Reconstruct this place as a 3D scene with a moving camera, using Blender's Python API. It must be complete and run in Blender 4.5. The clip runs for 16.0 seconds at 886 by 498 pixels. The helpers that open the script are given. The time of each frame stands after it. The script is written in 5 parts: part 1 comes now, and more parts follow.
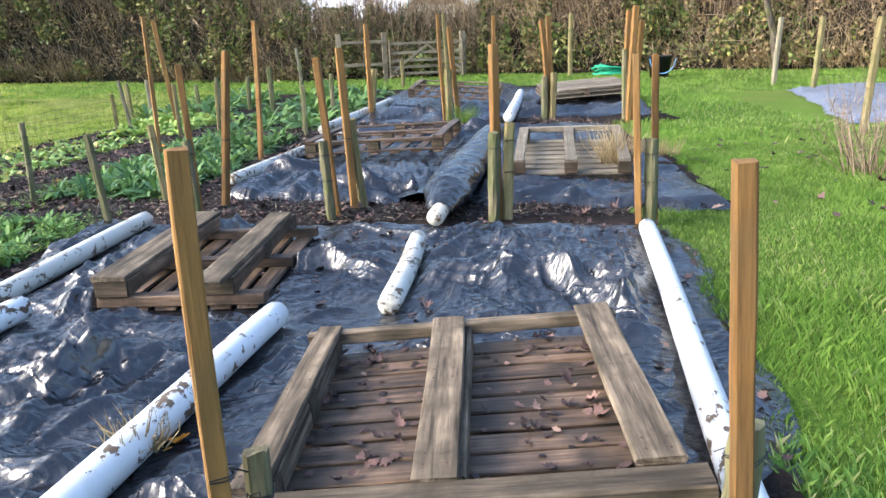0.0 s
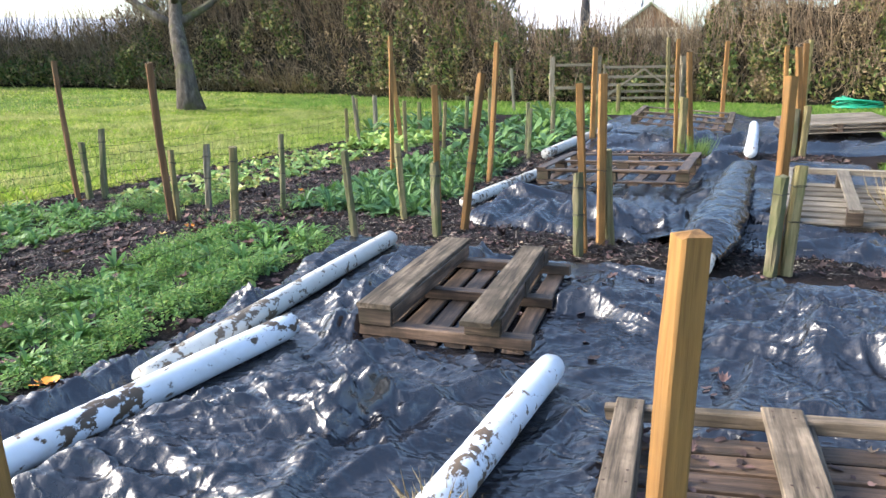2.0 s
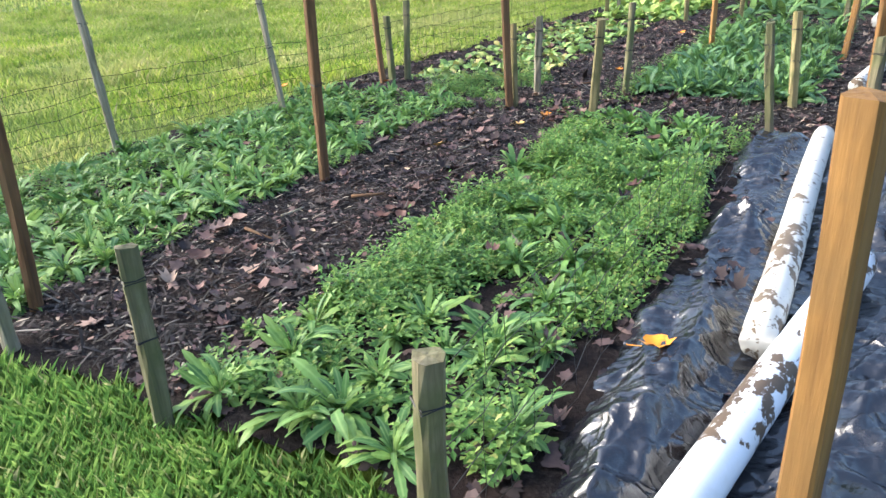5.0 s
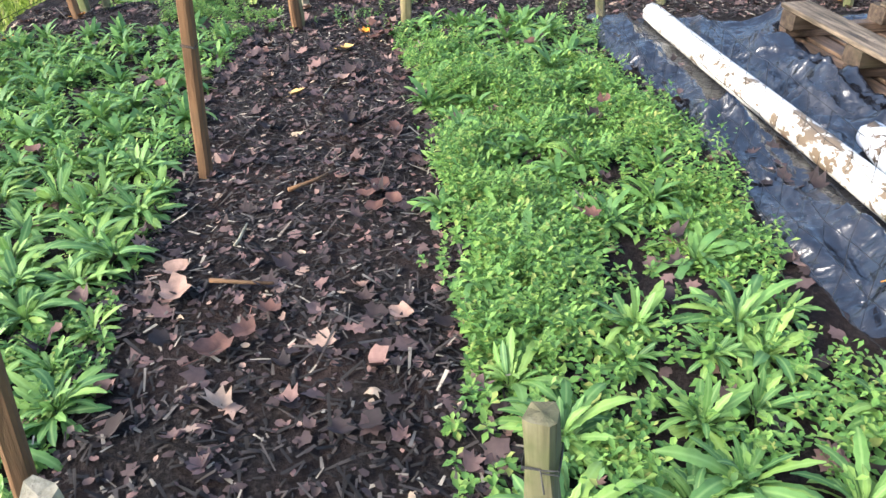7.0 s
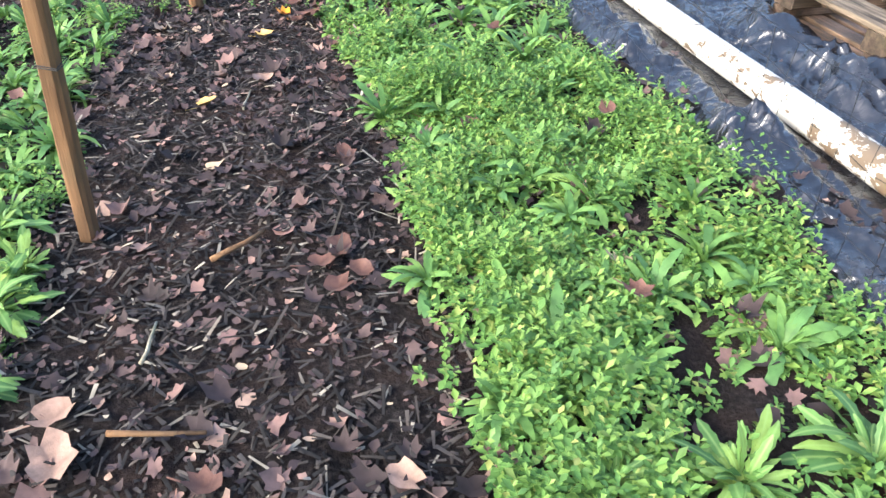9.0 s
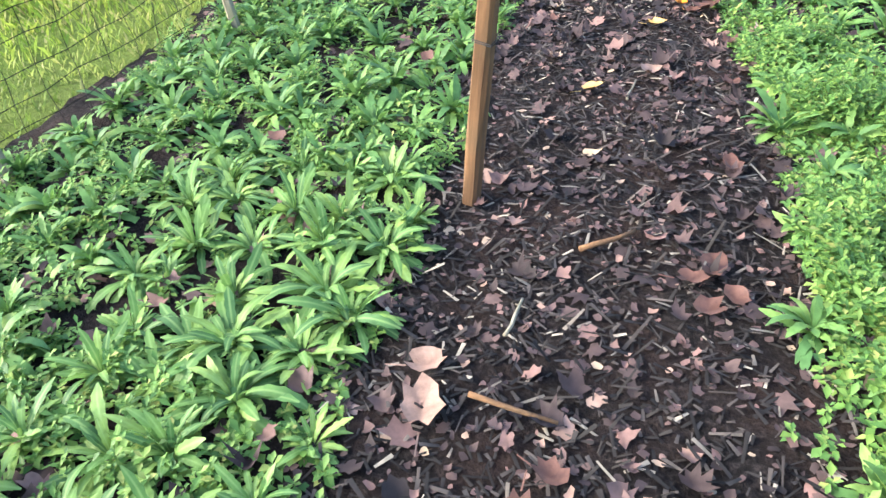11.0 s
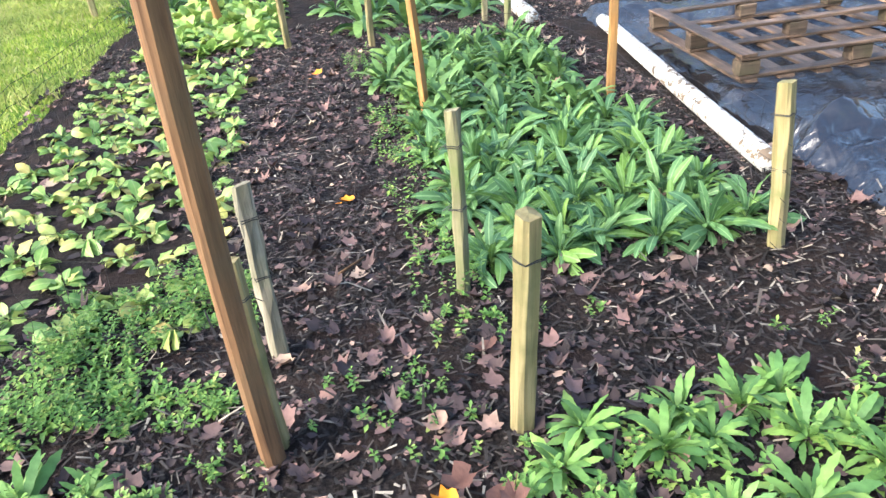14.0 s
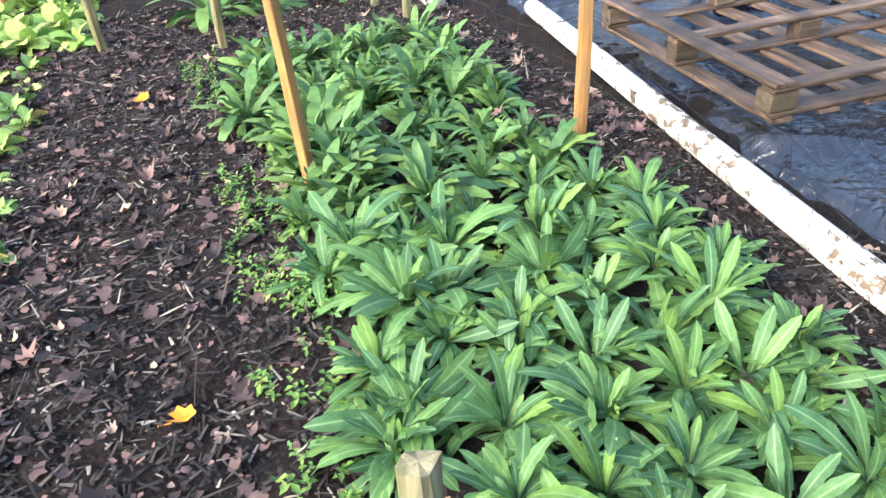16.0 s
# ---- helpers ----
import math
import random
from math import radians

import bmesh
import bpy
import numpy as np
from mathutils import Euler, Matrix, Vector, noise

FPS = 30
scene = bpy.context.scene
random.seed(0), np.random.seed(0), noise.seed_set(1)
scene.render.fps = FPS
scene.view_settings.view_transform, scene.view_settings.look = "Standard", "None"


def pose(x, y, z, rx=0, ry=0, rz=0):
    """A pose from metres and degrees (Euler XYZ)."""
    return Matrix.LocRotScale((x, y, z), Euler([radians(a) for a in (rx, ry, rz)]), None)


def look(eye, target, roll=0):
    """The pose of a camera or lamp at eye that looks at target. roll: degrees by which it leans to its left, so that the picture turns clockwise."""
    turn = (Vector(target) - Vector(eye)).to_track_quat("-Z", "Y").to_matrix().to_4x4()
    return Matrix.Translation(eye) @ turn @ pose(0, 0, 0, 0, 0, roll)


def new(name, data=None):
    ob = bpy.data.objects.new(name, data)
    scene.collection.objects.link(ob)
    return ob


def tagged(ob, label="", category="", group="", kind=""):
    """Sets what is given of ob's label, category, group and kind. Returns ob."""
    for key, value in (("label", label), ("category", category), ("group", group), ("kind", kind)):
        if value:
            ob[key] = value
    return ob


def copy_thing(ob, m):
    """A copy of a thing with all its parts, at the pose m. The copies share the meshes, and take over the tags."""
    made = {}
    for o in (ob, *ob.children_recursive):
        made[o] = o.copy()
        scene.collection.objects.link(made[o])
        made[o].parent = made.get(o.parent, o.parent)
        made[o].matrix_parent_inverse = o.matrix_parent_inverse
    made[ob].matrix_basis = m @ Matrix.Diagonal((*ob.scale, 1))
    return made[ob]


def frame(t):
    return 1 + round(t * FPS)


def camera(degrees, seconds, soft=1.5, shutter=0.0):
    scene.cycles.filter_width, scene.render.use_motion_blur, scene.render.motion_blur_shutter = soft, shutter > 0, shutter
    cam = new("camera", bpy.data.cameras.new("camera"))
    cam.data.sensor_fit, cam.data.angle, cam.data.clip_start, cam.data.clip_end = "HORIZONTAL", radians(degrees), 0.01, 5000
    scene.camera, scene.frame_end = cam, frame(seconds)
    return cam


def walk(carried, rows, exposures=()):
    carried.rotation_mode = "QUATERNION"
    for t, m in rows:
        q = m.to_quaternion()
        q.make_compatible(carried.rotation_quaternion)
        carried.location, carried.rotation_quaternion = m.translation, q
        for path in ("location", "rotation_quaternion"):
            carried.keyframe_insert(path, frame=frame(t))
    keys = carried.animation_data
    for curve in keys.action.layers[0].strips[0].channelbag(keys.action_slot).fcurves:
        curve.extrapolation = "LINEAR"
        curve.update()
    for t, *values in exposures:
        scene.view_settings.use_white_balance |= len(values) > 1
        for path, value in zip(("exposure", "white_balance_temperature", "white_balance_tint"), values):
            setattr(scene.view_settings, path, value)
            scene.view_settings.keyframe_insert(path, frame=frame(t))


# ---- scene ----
cam = camera(63.3, 16.0)
PATH = [
    (0, (0.572, -0.277, 1.224), (0.455, 1.642, 0.673), -2.4),
    (0.5, (0.554, -0.269, 1.239), (0.397, 1.647, 0.684), -2.0),
    (1, (0.5, -0.239, 1.252), (0.235, 1.668, 0.708), -1.5),
    (1.5, (0.327, -0.125, 1.237), (-0.106, 1.758, 0.721), -1.1),
    (2, (0.073, -0.003, 1.263), (-0.538, 1.838, 0.778), -0.7),
    (2.5, (-0.167, 0.025, 1.286), (-0.921, 1.815, 0.814), -0.5),
    (3, (-0.464, -0.009, 1.291), (-1.327, 1.725, 0.795), -0.1),
    (3.5, (-0.653, 0.022, 1.28), (-1.569, 1.714, 0.734), 0.2),
    (4, (-0.983, 0.122, 1.253), (-1.942, 1.759, 0.619), 0.4),
    (4.5, (-1.342, 0.121, 1.236), (-2.347, 1.686, 0.5), -0.6),
    (5, (-1.723, 0.07, 1.25), (-2.672, 1.638, 0.45), -3.0),
    (5.2, (-1.871, 0.06, 1.227), (-2.776, 1.631, 0.383), -4.2),
    (7.3, (-3.703, 0.486, 1.373), (-3.474, 2.127, 0.252), -1.6),
    (7.5, (-3.767, 0.558, 1.378), (-3.495, 2.188, 0.252), -1.3),
    (8, (-3.849, 0.811, 1.344), (-3.491, 2.412, 0.2), -0.1),
    (8.5, (-3.773, 1.069, 1.36), (-3.42, 2.656, 0.195), -1.1),
    (9, (-3.676, 1.191, 1.268), (-3.32, 2.738, 0.052), 0.1),
    (9.5, (-3.782, 1.222, 1.276), (-3.685, 2.775, 0.019), 0.4),
    (10, (-3.881, 1.219, 1.297), (-4.124, 2.744, 0.026), -0.3),
    (10.2, (-3.905, 1.224, 1.307), (-4.268, 2.722, 0.034), -1.2),
    (12.3, (-3.829, 1.673, 1.278), (-4.141, 3.329, 0.202), -9.9),
    (12.5, (-3.825, 1.876, 1.298), (-4.029, 3.571, 0.256), -9.3),
    (13, (-3.808, 2.396, 1.41), (-3.787, 4.125, 0.41), -7.9),
    (13.5, (-3.815, 2.99, 1.428), (-3.655, 4.737, 0.464), -6.2),
    (14, (-3.785, 3.5, 1.434), (-3.524, 5.24, 0.484), -5.8),
    (14.5, (-3.71, 4.024, 1.484), (-3.349, 5.74, 0.523), -6.0),
    (15, (-3.568, 4.54, 1.424), (-3.109, 6.216, 0.434), -6.0),
    (15.5, (-3.49, 4.89, 1.385), (-2.943, 6.507, 0.342), -5.5),
    (16, (-3.507, 5.208, 1.366), (-2.967, 6.799, 0.28), -4.3),
]
walk(cam, [(t, look(e, g, r)) for t, e, g, r in PATH], [(0, 2.1), (2.5, 2.1), (5.2, 2.16), (7.3, 2.3), (10.2, 2.56), (12.5, 2.66), (13.5, 2.52), (16, 2.5)])

# ---- world and light ----
world = bpy.data.worlds.new("sky")
scene.world = world
world.use_nodes = True
wn = world.node_tree.nodes
sky = wn.new("ShaderNodeTexSky")
sky.sky_type = "NISHITA"
sky.sun_disc = False
sky.sun_elevation, sky.sun_rotation = radians(30), radians(-108)
sky.air_density, sky.dust_density, sky.ozone_density = 1.0, 3.0, 2.0
world.node_tree.links.new(sky.outputs[0], wn["Background"].inputs[0])
wn["Background"].inputs[1].default_value = 0.15
sun_data = bpy.data.lights.new("sun", "SUN")
sun_data.energy, sun_data.angle, sun_data.color = 1.15, radians(34), (1.0, 0.97, 0.92)
sun = new("sun", sun_data)
SUN_AZ, SUN_EL = radians(-108), radians(30)
sun.matrix_world = look((0, 0, 30), (-30 * math.cos(SUN_EL) * math.sin(SUN_AZ), -30 * math.cos(SUN_EL) * math.cos(SUN_AZ), 30 - 30 * math.sin(SUN_EL)))


# ---- materials ----
def base_mat(name, rough=0.8, spec=0.3, metal=0.0):
    m = bpy.data.materials.new(name)
    m.use_nodes = True
    n = m.node_tree.nodes
    b = n["Principled BSDF"]
    b.inputs["Roughness"].default_value = rough
    b.inputs["Specular IOR Level"].default_value = spec
    b.inputs["Metallic"].default_value = metal
    return m, n, m.node_tree.links, b


def coords(n, l, scale=(1, 1, 1), space="Object"):
    tc = n.new("ShaderNodeTexCoord")
    mp = n.new("ShaderNodeMapping")
    mp.inputs["Scale"].default_value = scale
    l.new(tc.outputs[space], mp.inputs["Vector"])
    return mp.outputs["Vector"]


def noise_tex(n, l, vec, scale, detail=4.0, rough=0.55, w=None):
    t = n.new("ShaderNodeTexNoise")
    t.inputs["Scale"].default_value = scale
    t.inputs["Detail"].default_value = detail
    t.inputs["Roughness"].default_value = rough
    if w is not None:
        t.noise_dimensions = "4D"
        l.new(w, t.inputs["W"])
    l.new(vec, t.inputs["Vector"])
    return t.outputs["Fac"]


def ramp(n, l, fac, stops):
    r = n.new("ShaderNodeValToRGB")
    e = r.color_ramp.elements
    while len(e) < len(stops):
        e.new(0.5)
    for el, (p, c) in zip(e, stops):
        el.position, el.color = p, (*c, 1)
    l.new(fac, r.inputs["Fac"])
    return r.outputs["Color"]


def mix(n, l, fac, a, b, mode="MIX"):
    x = n.new("ShaderNodeMix")
    x.data_type, x.blend_type = "RGBA", mode
    if isinstance(fac, (int, float)):
        x.inputs[0].default_value = fac
    else:
        l.new(fac, x.inputs[0])
    for k, v in ((6, a), (7, b)):
        if isinstance(v, tuple):
            x.inputs[k].default_value = (*v, 1)
        else:
            l.new(v, x.inputs[k])
    return x.outputs[2]


def bump(n, l, b, height, strength=0.5, dist=0.01):
    k = n.new("ShaderNodeBump")
    k.inputs["Strength"].default_value = strength
    k.inputs["Distance"].default_value = dist
    l.new(height, k.inputs["Height"])
    l.new(k.outputs["Normal"], b.inputs["Normal"])


def obj_random(n):
    return n.new("ShaderNodeObjectInfo").outputs["Random"]


def island_random(n):
    return n.new("ShaderNodeNewGeometry").outputs["Random Per Island"]


def wood_mat(name, dark, light, stain, axis, stain_at=0.6, rough=0.85):
    """Sawn timber whose grain runs along one local axis, with stains."""
    m, n, l, b = base_mat(name, rough, 0.25)
    s = [34.0, 34.0, 34.0]
    s[axis] = 2.5
    rnd = obj_random(n)
    w = n.new("ShaderNodeMath")
    w.operation = "MULTIPLY"
    w.inputs[1].default_value = 37.0
    l.new(rnd, w.inputs[0])
    grain = noise_tex(n, l, coords(n, l, tuple(s)), 1.0, 6, 0.62, w.outputs[0])
    col = ramp(n, l, grain, [(0.36, dark), (0.52, tuple((a + c) / 2 for a, c in zip(dark, light))), (0.66, light)])
    blot = noise_tex(n, l, coords(n, l), 5.0, 5, 0.6, w.outputs[0])
    k = ramp(n, l, blot, [(stain_at - 0.12, (0, 0, 0)), (stain_at + 0.12, (1, 1, 1))])
    col = mix(n, l, k, col, stain)
    tone = n.new("ShaderNodeMapRange")
    tone.inputs[3].default_value, tone.inputs[4].default_value = 0.72, 1.2
    l.new(rnd, tone.inputs[0])
    col = mix(n, l, 1.0, col, tone.outputs[0], "MULTIPLY")
    fine = noise_tex(n, l, coords(n, l, tuple(q * (1.0 if q < 10 else 2.2) for q in s)), 1.0, 3, 0.5)
    col = mix(n, l, ramp(n, l, fine, [(0.30, (0.5, 0.5, 0.5)), (0.42, (0, 0, 0))]), col, tuple(c * 0.55 for c in dark))
    l.new(col, b.inputs["Base Color"])
    bump(n, l, b, grain, 0.8, 0.006)
    return m


stake_orange = wood_mat("sawn_stake_wood", (0.13, 0.066, 0.022), (0.33, 0.175, 0.058), (0.17, 0.10, 0.04), 2, 0.56)
stake_brown = wood_mat("old_brown_stake_wood", (0.095, 0.05, 0.025), (0.22, 0.12, 0.058), (0.12, 0.078, 0.042), 2, 0.6)
stake_yellow = wood_mat("yellow_stake_wood", (0.13, 0.105, 0.045), (0.30, 0.25, 0.125), (0.12, 0.125, 0.05), 2, 0.58)
stake_grey = wood_mat("mossy_stake_wood", (0.08, 0.07, 0.04), (0.25, 0.22, 0.135), (0.10, 0.115, 0.045), 2, 0.52)
stake_pale = wood_mat("pale_stake_wood", (0.13, 0.115, 0.08), (0.33, 0.295, 0.22), (0.15, 0.15, 0.085), 2, 0.6)
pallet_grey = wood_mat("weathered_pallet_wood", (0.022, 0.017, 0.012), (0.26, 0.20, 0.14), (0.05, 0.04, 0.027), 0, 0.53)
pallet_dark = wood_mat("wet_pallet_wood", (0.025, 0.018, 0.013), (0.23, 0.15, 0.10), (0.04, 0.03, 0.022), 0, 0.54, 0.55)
# blocks get a much darker tone than the boards
pallet_black = wood_mat("dark_pallet_block", (0.03, 0.022, 0.016), (0.12, 0.085, 0.06), (0.05, 0.045, 0.025), 0, 0.58)
pallet_pale = wood_mat("dry_pallet_wood", (0.09, 0.075, 0.055), (0.30, 0.26, 0.20), (0.12, 0.10, 0.075), 0, 0.57)
gate_wood = wood_mat("gate_wood", (0.13, 0.10, 0.07), (0.33, 0.28, 0.21), (0.24, 0.22, 0.15), 0, 0.6)


def soil_mat():
    m, n, l, b = base_mat("dark_mulch", 0.95, 0.1)
    v = coords(n, l)
    f = noise_tex(n, l, v, 60, 6, 0.7)
    c = noise_tex(n, l, v, 3.5, 4, 0.6)
    col = ramp(n, l, f, [(0.28, (0.005, 0.004, 0.0036)), (0.5, (0.014, 0.0115, 0.0108)), (0.72, (0.048, 0.039, 0.035))])
    col = mix(n, l, ramp(n, l, c, [(0.42, (0, 0, 0)), (0.66, (0.6, 0.6, 0.6))]), col, (0.035, 0.022, 0.018))
    l.new(col, b.inputs["Base Color"])
    bump(n, l, b, f, 0.9, 0.02)
    return m


def turf_mat():
    m, n, l, b = base_mat("turf", 0.95, 0.1)
    v = coords(n, l)
    f = noise_tex(n, l, v, 40, 6, 0.7)
    c = noise_tex(n, l, v, 0.9, 5, 0.6)
    g = noise_tex(n, l, v, 0.16, 3, 0.5)
    col = ramp(n, l, f, [(0.3, (0.04, 0.08, 0.010)), (0.5, (0.10, 0.185, 0.024)), (0.75, (0.19, 0.28, 0.045))])
    col = mix(n, l, ramp(n, l, c, [(0.45, (0, 0, 0)), (0.75, (0.7, 0.7, 0.7))]), col, (0.17, 0.19, 0.05))
    col = mix(n, l, ramp(n, l, g, [(0.45, (0, 0, 0)), (0.65, (0.45, 0.45, 0.45))]), col, (0.10, 0.085, 0.035))
    l.new(col, b.inputs["Base Color"])
    bump(n, l, b, f, 1.0, 0.03)
    return m


def plastic_mat(name, tint=(0.010, 0.011, 0.015), rough=0.2, dust_sheen=(0.052, 0.050, 0.052)):
    """Black polythene with sharp fine creases, drops, and a little dust lightened as painted sky sheen."""
    m, n, l, b = base_mat(name, rough, 0.85)
    v = coords(n, l)
    dust = noise_tex(n, l, v, 2.6, 6, 0.65)
    k = ramp(n, l, dust, [(0.54, (0, 0, 0)), (0.78, (1, 1, 1))])
    # pale diffuse patches: a little dust, brightened to stand for sky reflection
    l.new(mix(n, l, k, tint, dust_sheen), b.inputs["Base Color"])
    rr = n.new("ShaderNodeMapRange")
    rr.inputs[1].default_value, rr.inputs[2].default_value = 0.5, 0.8
    rr.inputs[3].default_value, rr.inputs[4].default_value = rough, rough + 0.2
    l.new(dust, rr.inputs[0])
    l.new(rr.outputs[0], b.inputs["Roughness"])
    total = None
    for sc, w in (((3, 12, 4), 0.16), ((11, 3.4, 4), 0.12), ((8, 26, 9), 0.12), ((16, 50, 9), 0.08)):
        f = noise_tex(n, l, coords(n, l, sc), 1.0, 2, 0.5)
        d = n.new("ShaderNodeMath")
        d.operation = "SUBTRACT"
        d.inputs[1].default_value = 0.5
        l.new(f, d.inputs[0])
        a = n.new("ShaderNodeMath")
        a.operation = "ABSOLUTE"
        l.new(d.outputs[0], a.inputs[0])
        q = n.new("ShaderNodeMath")
        q.operation = "MULTIPLY_ADD"
        q.inputs[1].default_value = -w
        l.new(a.outputs[0], q.inputs[0])
        if total is None:
            q.inputs[2].default_value = 0.0
        else:
            l.new(total, q.inputs[2])
        total = q.outputs[0]
    for ang, sx, sy, w in ((24, 0.60, 0.085, 0.30), (-30, 0.50, 0.07, 0.28), (75, 0.42, 0.08, 0.24), (8, 0.3, 0.04, 0.16)):
        mp = n.new("ShaderNodeMapping")
        mp.vector_type = "TEXTURE"
        mp.inputs["Rotation"].default_value = (0, 0, radians(ang))
        mp.inputs["Scale"].default_value = (sx, sy, 0.3)
        wv = n.new("ShaderNodeVectorMath")
        wv.operation = "MULTIPLY_ADD"
        wv.inputs[1].default_value = (0.10, 0.10, 0)
        l.new(dust, wv.inputs[0])
        l.new(v, wv.inputs[2])
        l.new(wv.outputs[0], mp.inputs["Vector"])
        nz = noise_tex(n, l, mp.outputs[0], 1.0, 1.5, 0.4)
        off = n.new("ShaderNodeMath")
        off.operation = "SUBTRACT"
        off.inputs[1].default_value = 0.5
        l.new(nz, off.inputs[0])
        ab = n.new("ShaderNodeMath")
        ab.operation = "ABSOLUTE"
        l.new(off.outputs[0], ab.inputs[0])
        line = n.new("ShaderNodeMath")
        line.operation = "MULTIPLY"
        line.use_clamp = True
        line.inputs[1].default_value = 9.0
        l.new(ab.outputs[0], line.inputs[0])
        q = n.new("ShaderNodeMath")
        q.operation = "MULTIPLY_ADD"
        q.inputs[1].default_value = -w
        l.new(line.outputs[0], q.inputs[0])
        l.new(total, q.inputs[2])
        total = q.outputs[0]
    bump(n, l, b, total, 0.6, 0.02)
    return m


def paint_mat(name, white, under, flake_at):
    """White paint that flakes off a dark pole."""
    m, n, l, b = base_mat(name, 0.6, 0.4)
    v = coords(n, l)
    rnd = obj_random(n)
    w = n.new("ShaderNodeMath")
    w.operation = "MULTIPLY"
    w.inputs[1].default_value = 51.0
    l.new(rnd, w.inputs[0])
    flake = noise_tex(n, l, coords(n, l, (1.0, 1.0, 0.7)), 20, 7, 0.66, w.outputs[0])
    zone = noise_tex(n, l, v, 1.6, 3, 0.5, w.outputs[0])
    s = n.new("ShaderNodeMath")
    s.operation = "MULTIPLY_ADD"
    s.inputs[1].default_value = 0.45
    l.new(zone, s.inputs[0])
    l.new(flake, s.inputs[2])
    k = ramp(n, l, s.outputs[0], [(flake_at, (0, 0, 0)), (flake_at + 0.015, (1, 1, 1))])
    grime = noise_tex(n, l, v, 5, 5, 0.65, w.outputs[0])
    wh = mix(n, l, ramp(n, l, grime, [(0.45, (0, 0, 0)), (0.8, (0.55, 0.55, 0.55))]), white, (0.38, 0.36, 0.28))
    und = mix(n, l, grime, under, (0.16, 0.11, 0.065))
    l.new(mix(n, l, k, wh, und), b.inputs["Base Color"])
    inv = n.new("ShaderNodeMath")
    inv.operation = "SUBTRACT"
    inv.inputs[0].default_value = 1.0
    l.new(k, inv.inputs[1])
    bump(n, l, b, inv.outputs[0], 0.5, 0.006)
    return m


def leaf_mat(name, stops, rough=0.42, island=True, rib=None, trans=0.22, patch=None):
    """Leaf tissue: colour varies leaf by leaf, with blotches and a paler rib."""
    m, n, l, b = base_mat(name, rough, 0.28)
    r = island_random(n) if island else obj_random(n)
    col = ramp(n, l, r, stops)
    v = coords(n, l)
    f = noise_tex(n, l, v, 28, 4, 0.6)
    col = mix(n, l, 1.0, col, ramp(n, l, f, [(0.3, (0.68, 0.7, 0.66)), (0.7, (1.2, 1.2, 1.15))]), "MULTIPLY")
    if patch:
        g = noise_tex(n, l, coords(n, l, (1.0, 0.6, 1.0)), 0.55, 5, 0.62)
        col = mix(n, l, ramp(n, l, g, [(0.42, (0, 0, 0)), (0.62, (0.75, 0.75, 0.75))]), col, patch)
        g2 = noise_tex(n, l, v, 0.21, 4, 0.6)
        col = mix(n, l, ramp(n, l, g2, [(0.45, (0, 0, 0)), (0.65, (0.5, 0.5, 0.5))]), col, (0.18, 0.26, 0.065))
        g3 = noise_tex(n, l, coords(n, l, (1.0, 0.8, 1.0)), 1.5, 6, 0.75)
        col = mix(n, l, 1.0, col, ramp(n, l, g3, [(0.34, (0.42, 0.54, 0.45)), (0.48, (0.85, 0.92, 0.85)), (0.66, (1.3, 1.22, 1.4))]), "MULTIPLY")
    if rib:
        sep = n.new("ShaderNodeSeparateXYZ")
        l.new(v, sep.inputs[0])
        a = n.new("ShaderNodeMath")
        a.operation = "ABSOLUTE"
        l.new(sep.outputs[0], a.inputs[0])
        col = mix(n, l, ramp(n, l, a.outputs[0], [(0.0, (0.6, 0.6, 0.6)), (0.003, (0, 0, 0))]), col, rib)
        bump(n, l, b, noise_tex(n, l, coords(n, l, (70, 30, 10)), 1.0, 3, 0.5), 0.5, 0.004)
    l.new(col, b.inputs["Base Color"])
    t = n.new("ShaderNodeBsdfTranslucent")
    l.new(col, t.inputs["Color"])
    ms = n.new("ShaderNodeMixShader")
    ms.inputs[0].default_value = trans
    l.new(b.outputs[0], ms.inputs[1])
    l.new(t.outputs[0], ms.inputs[2])
    l.new(ms.outputs[0], n["Material Output"].inputs["Surface"])
    return m


soil = soil_mat()
turf = turf_mat()
polythene = plastic_mat("black_polythene")
polythene_roll = plastic_mat("rolled_polythene", (0.007, 0.008, 0.010), 0.14, (0.018, 0.018, 0.019))
tarp_grey = plastic_mat("grey_tarpaulin", (0.13, 0.15, 0.20), 0.4, (0.2, 0.21, 0.24))
paint_white = paint_mat("flaking_white_paint", (0.60, 0.635, 0.67), (0.045, 0.032, 0.024), 0.835)
paint_worn = paint_mat("worn_cream_paint", (0.53, 0.52, 0.47), (0.09, 0.07, 0.05), 0.785)
paint_heavy = paint_mat("heavily_flaked_paint", (0.66, 0.69, 0.72), (0.03, 0.022, 0.018), 0.765)
comfrey_leaf = leaf_mat("broad_leaf", [(0.0, (0.055, 0.135, 0.06)), (0.35, (0.085, 0.185, 0.07)), (0.7, (0.115, 0.23, 0.065)), (1.0, (0.15, 0.265, 0.06))], 0.55, False, (0.28, 0.42, 0.20), 0.25)
rocket_leaf = leaf_mat("toothed_leaf", [(0.0, (0.07, 0.165, 0.055)), (0.5, (0.15, 0.285, 0.075)), (1.0, (0.26, 0.39, 0.10))], 0.52, False, (0.28, 0.42, 0.14), 0.28)
yellow_leaf = leaf_mat("yellowing_leaf", [(0.0, (0.14, 0.27, 0.07)), (0.6, (0.24, 0.38, 0.10)), (0.88, (0.40, 0.44, 0.13)), (1.0, (0.46, 0.36, 0.13))], 0.45, False, (0.42, 0.45, 0.18))
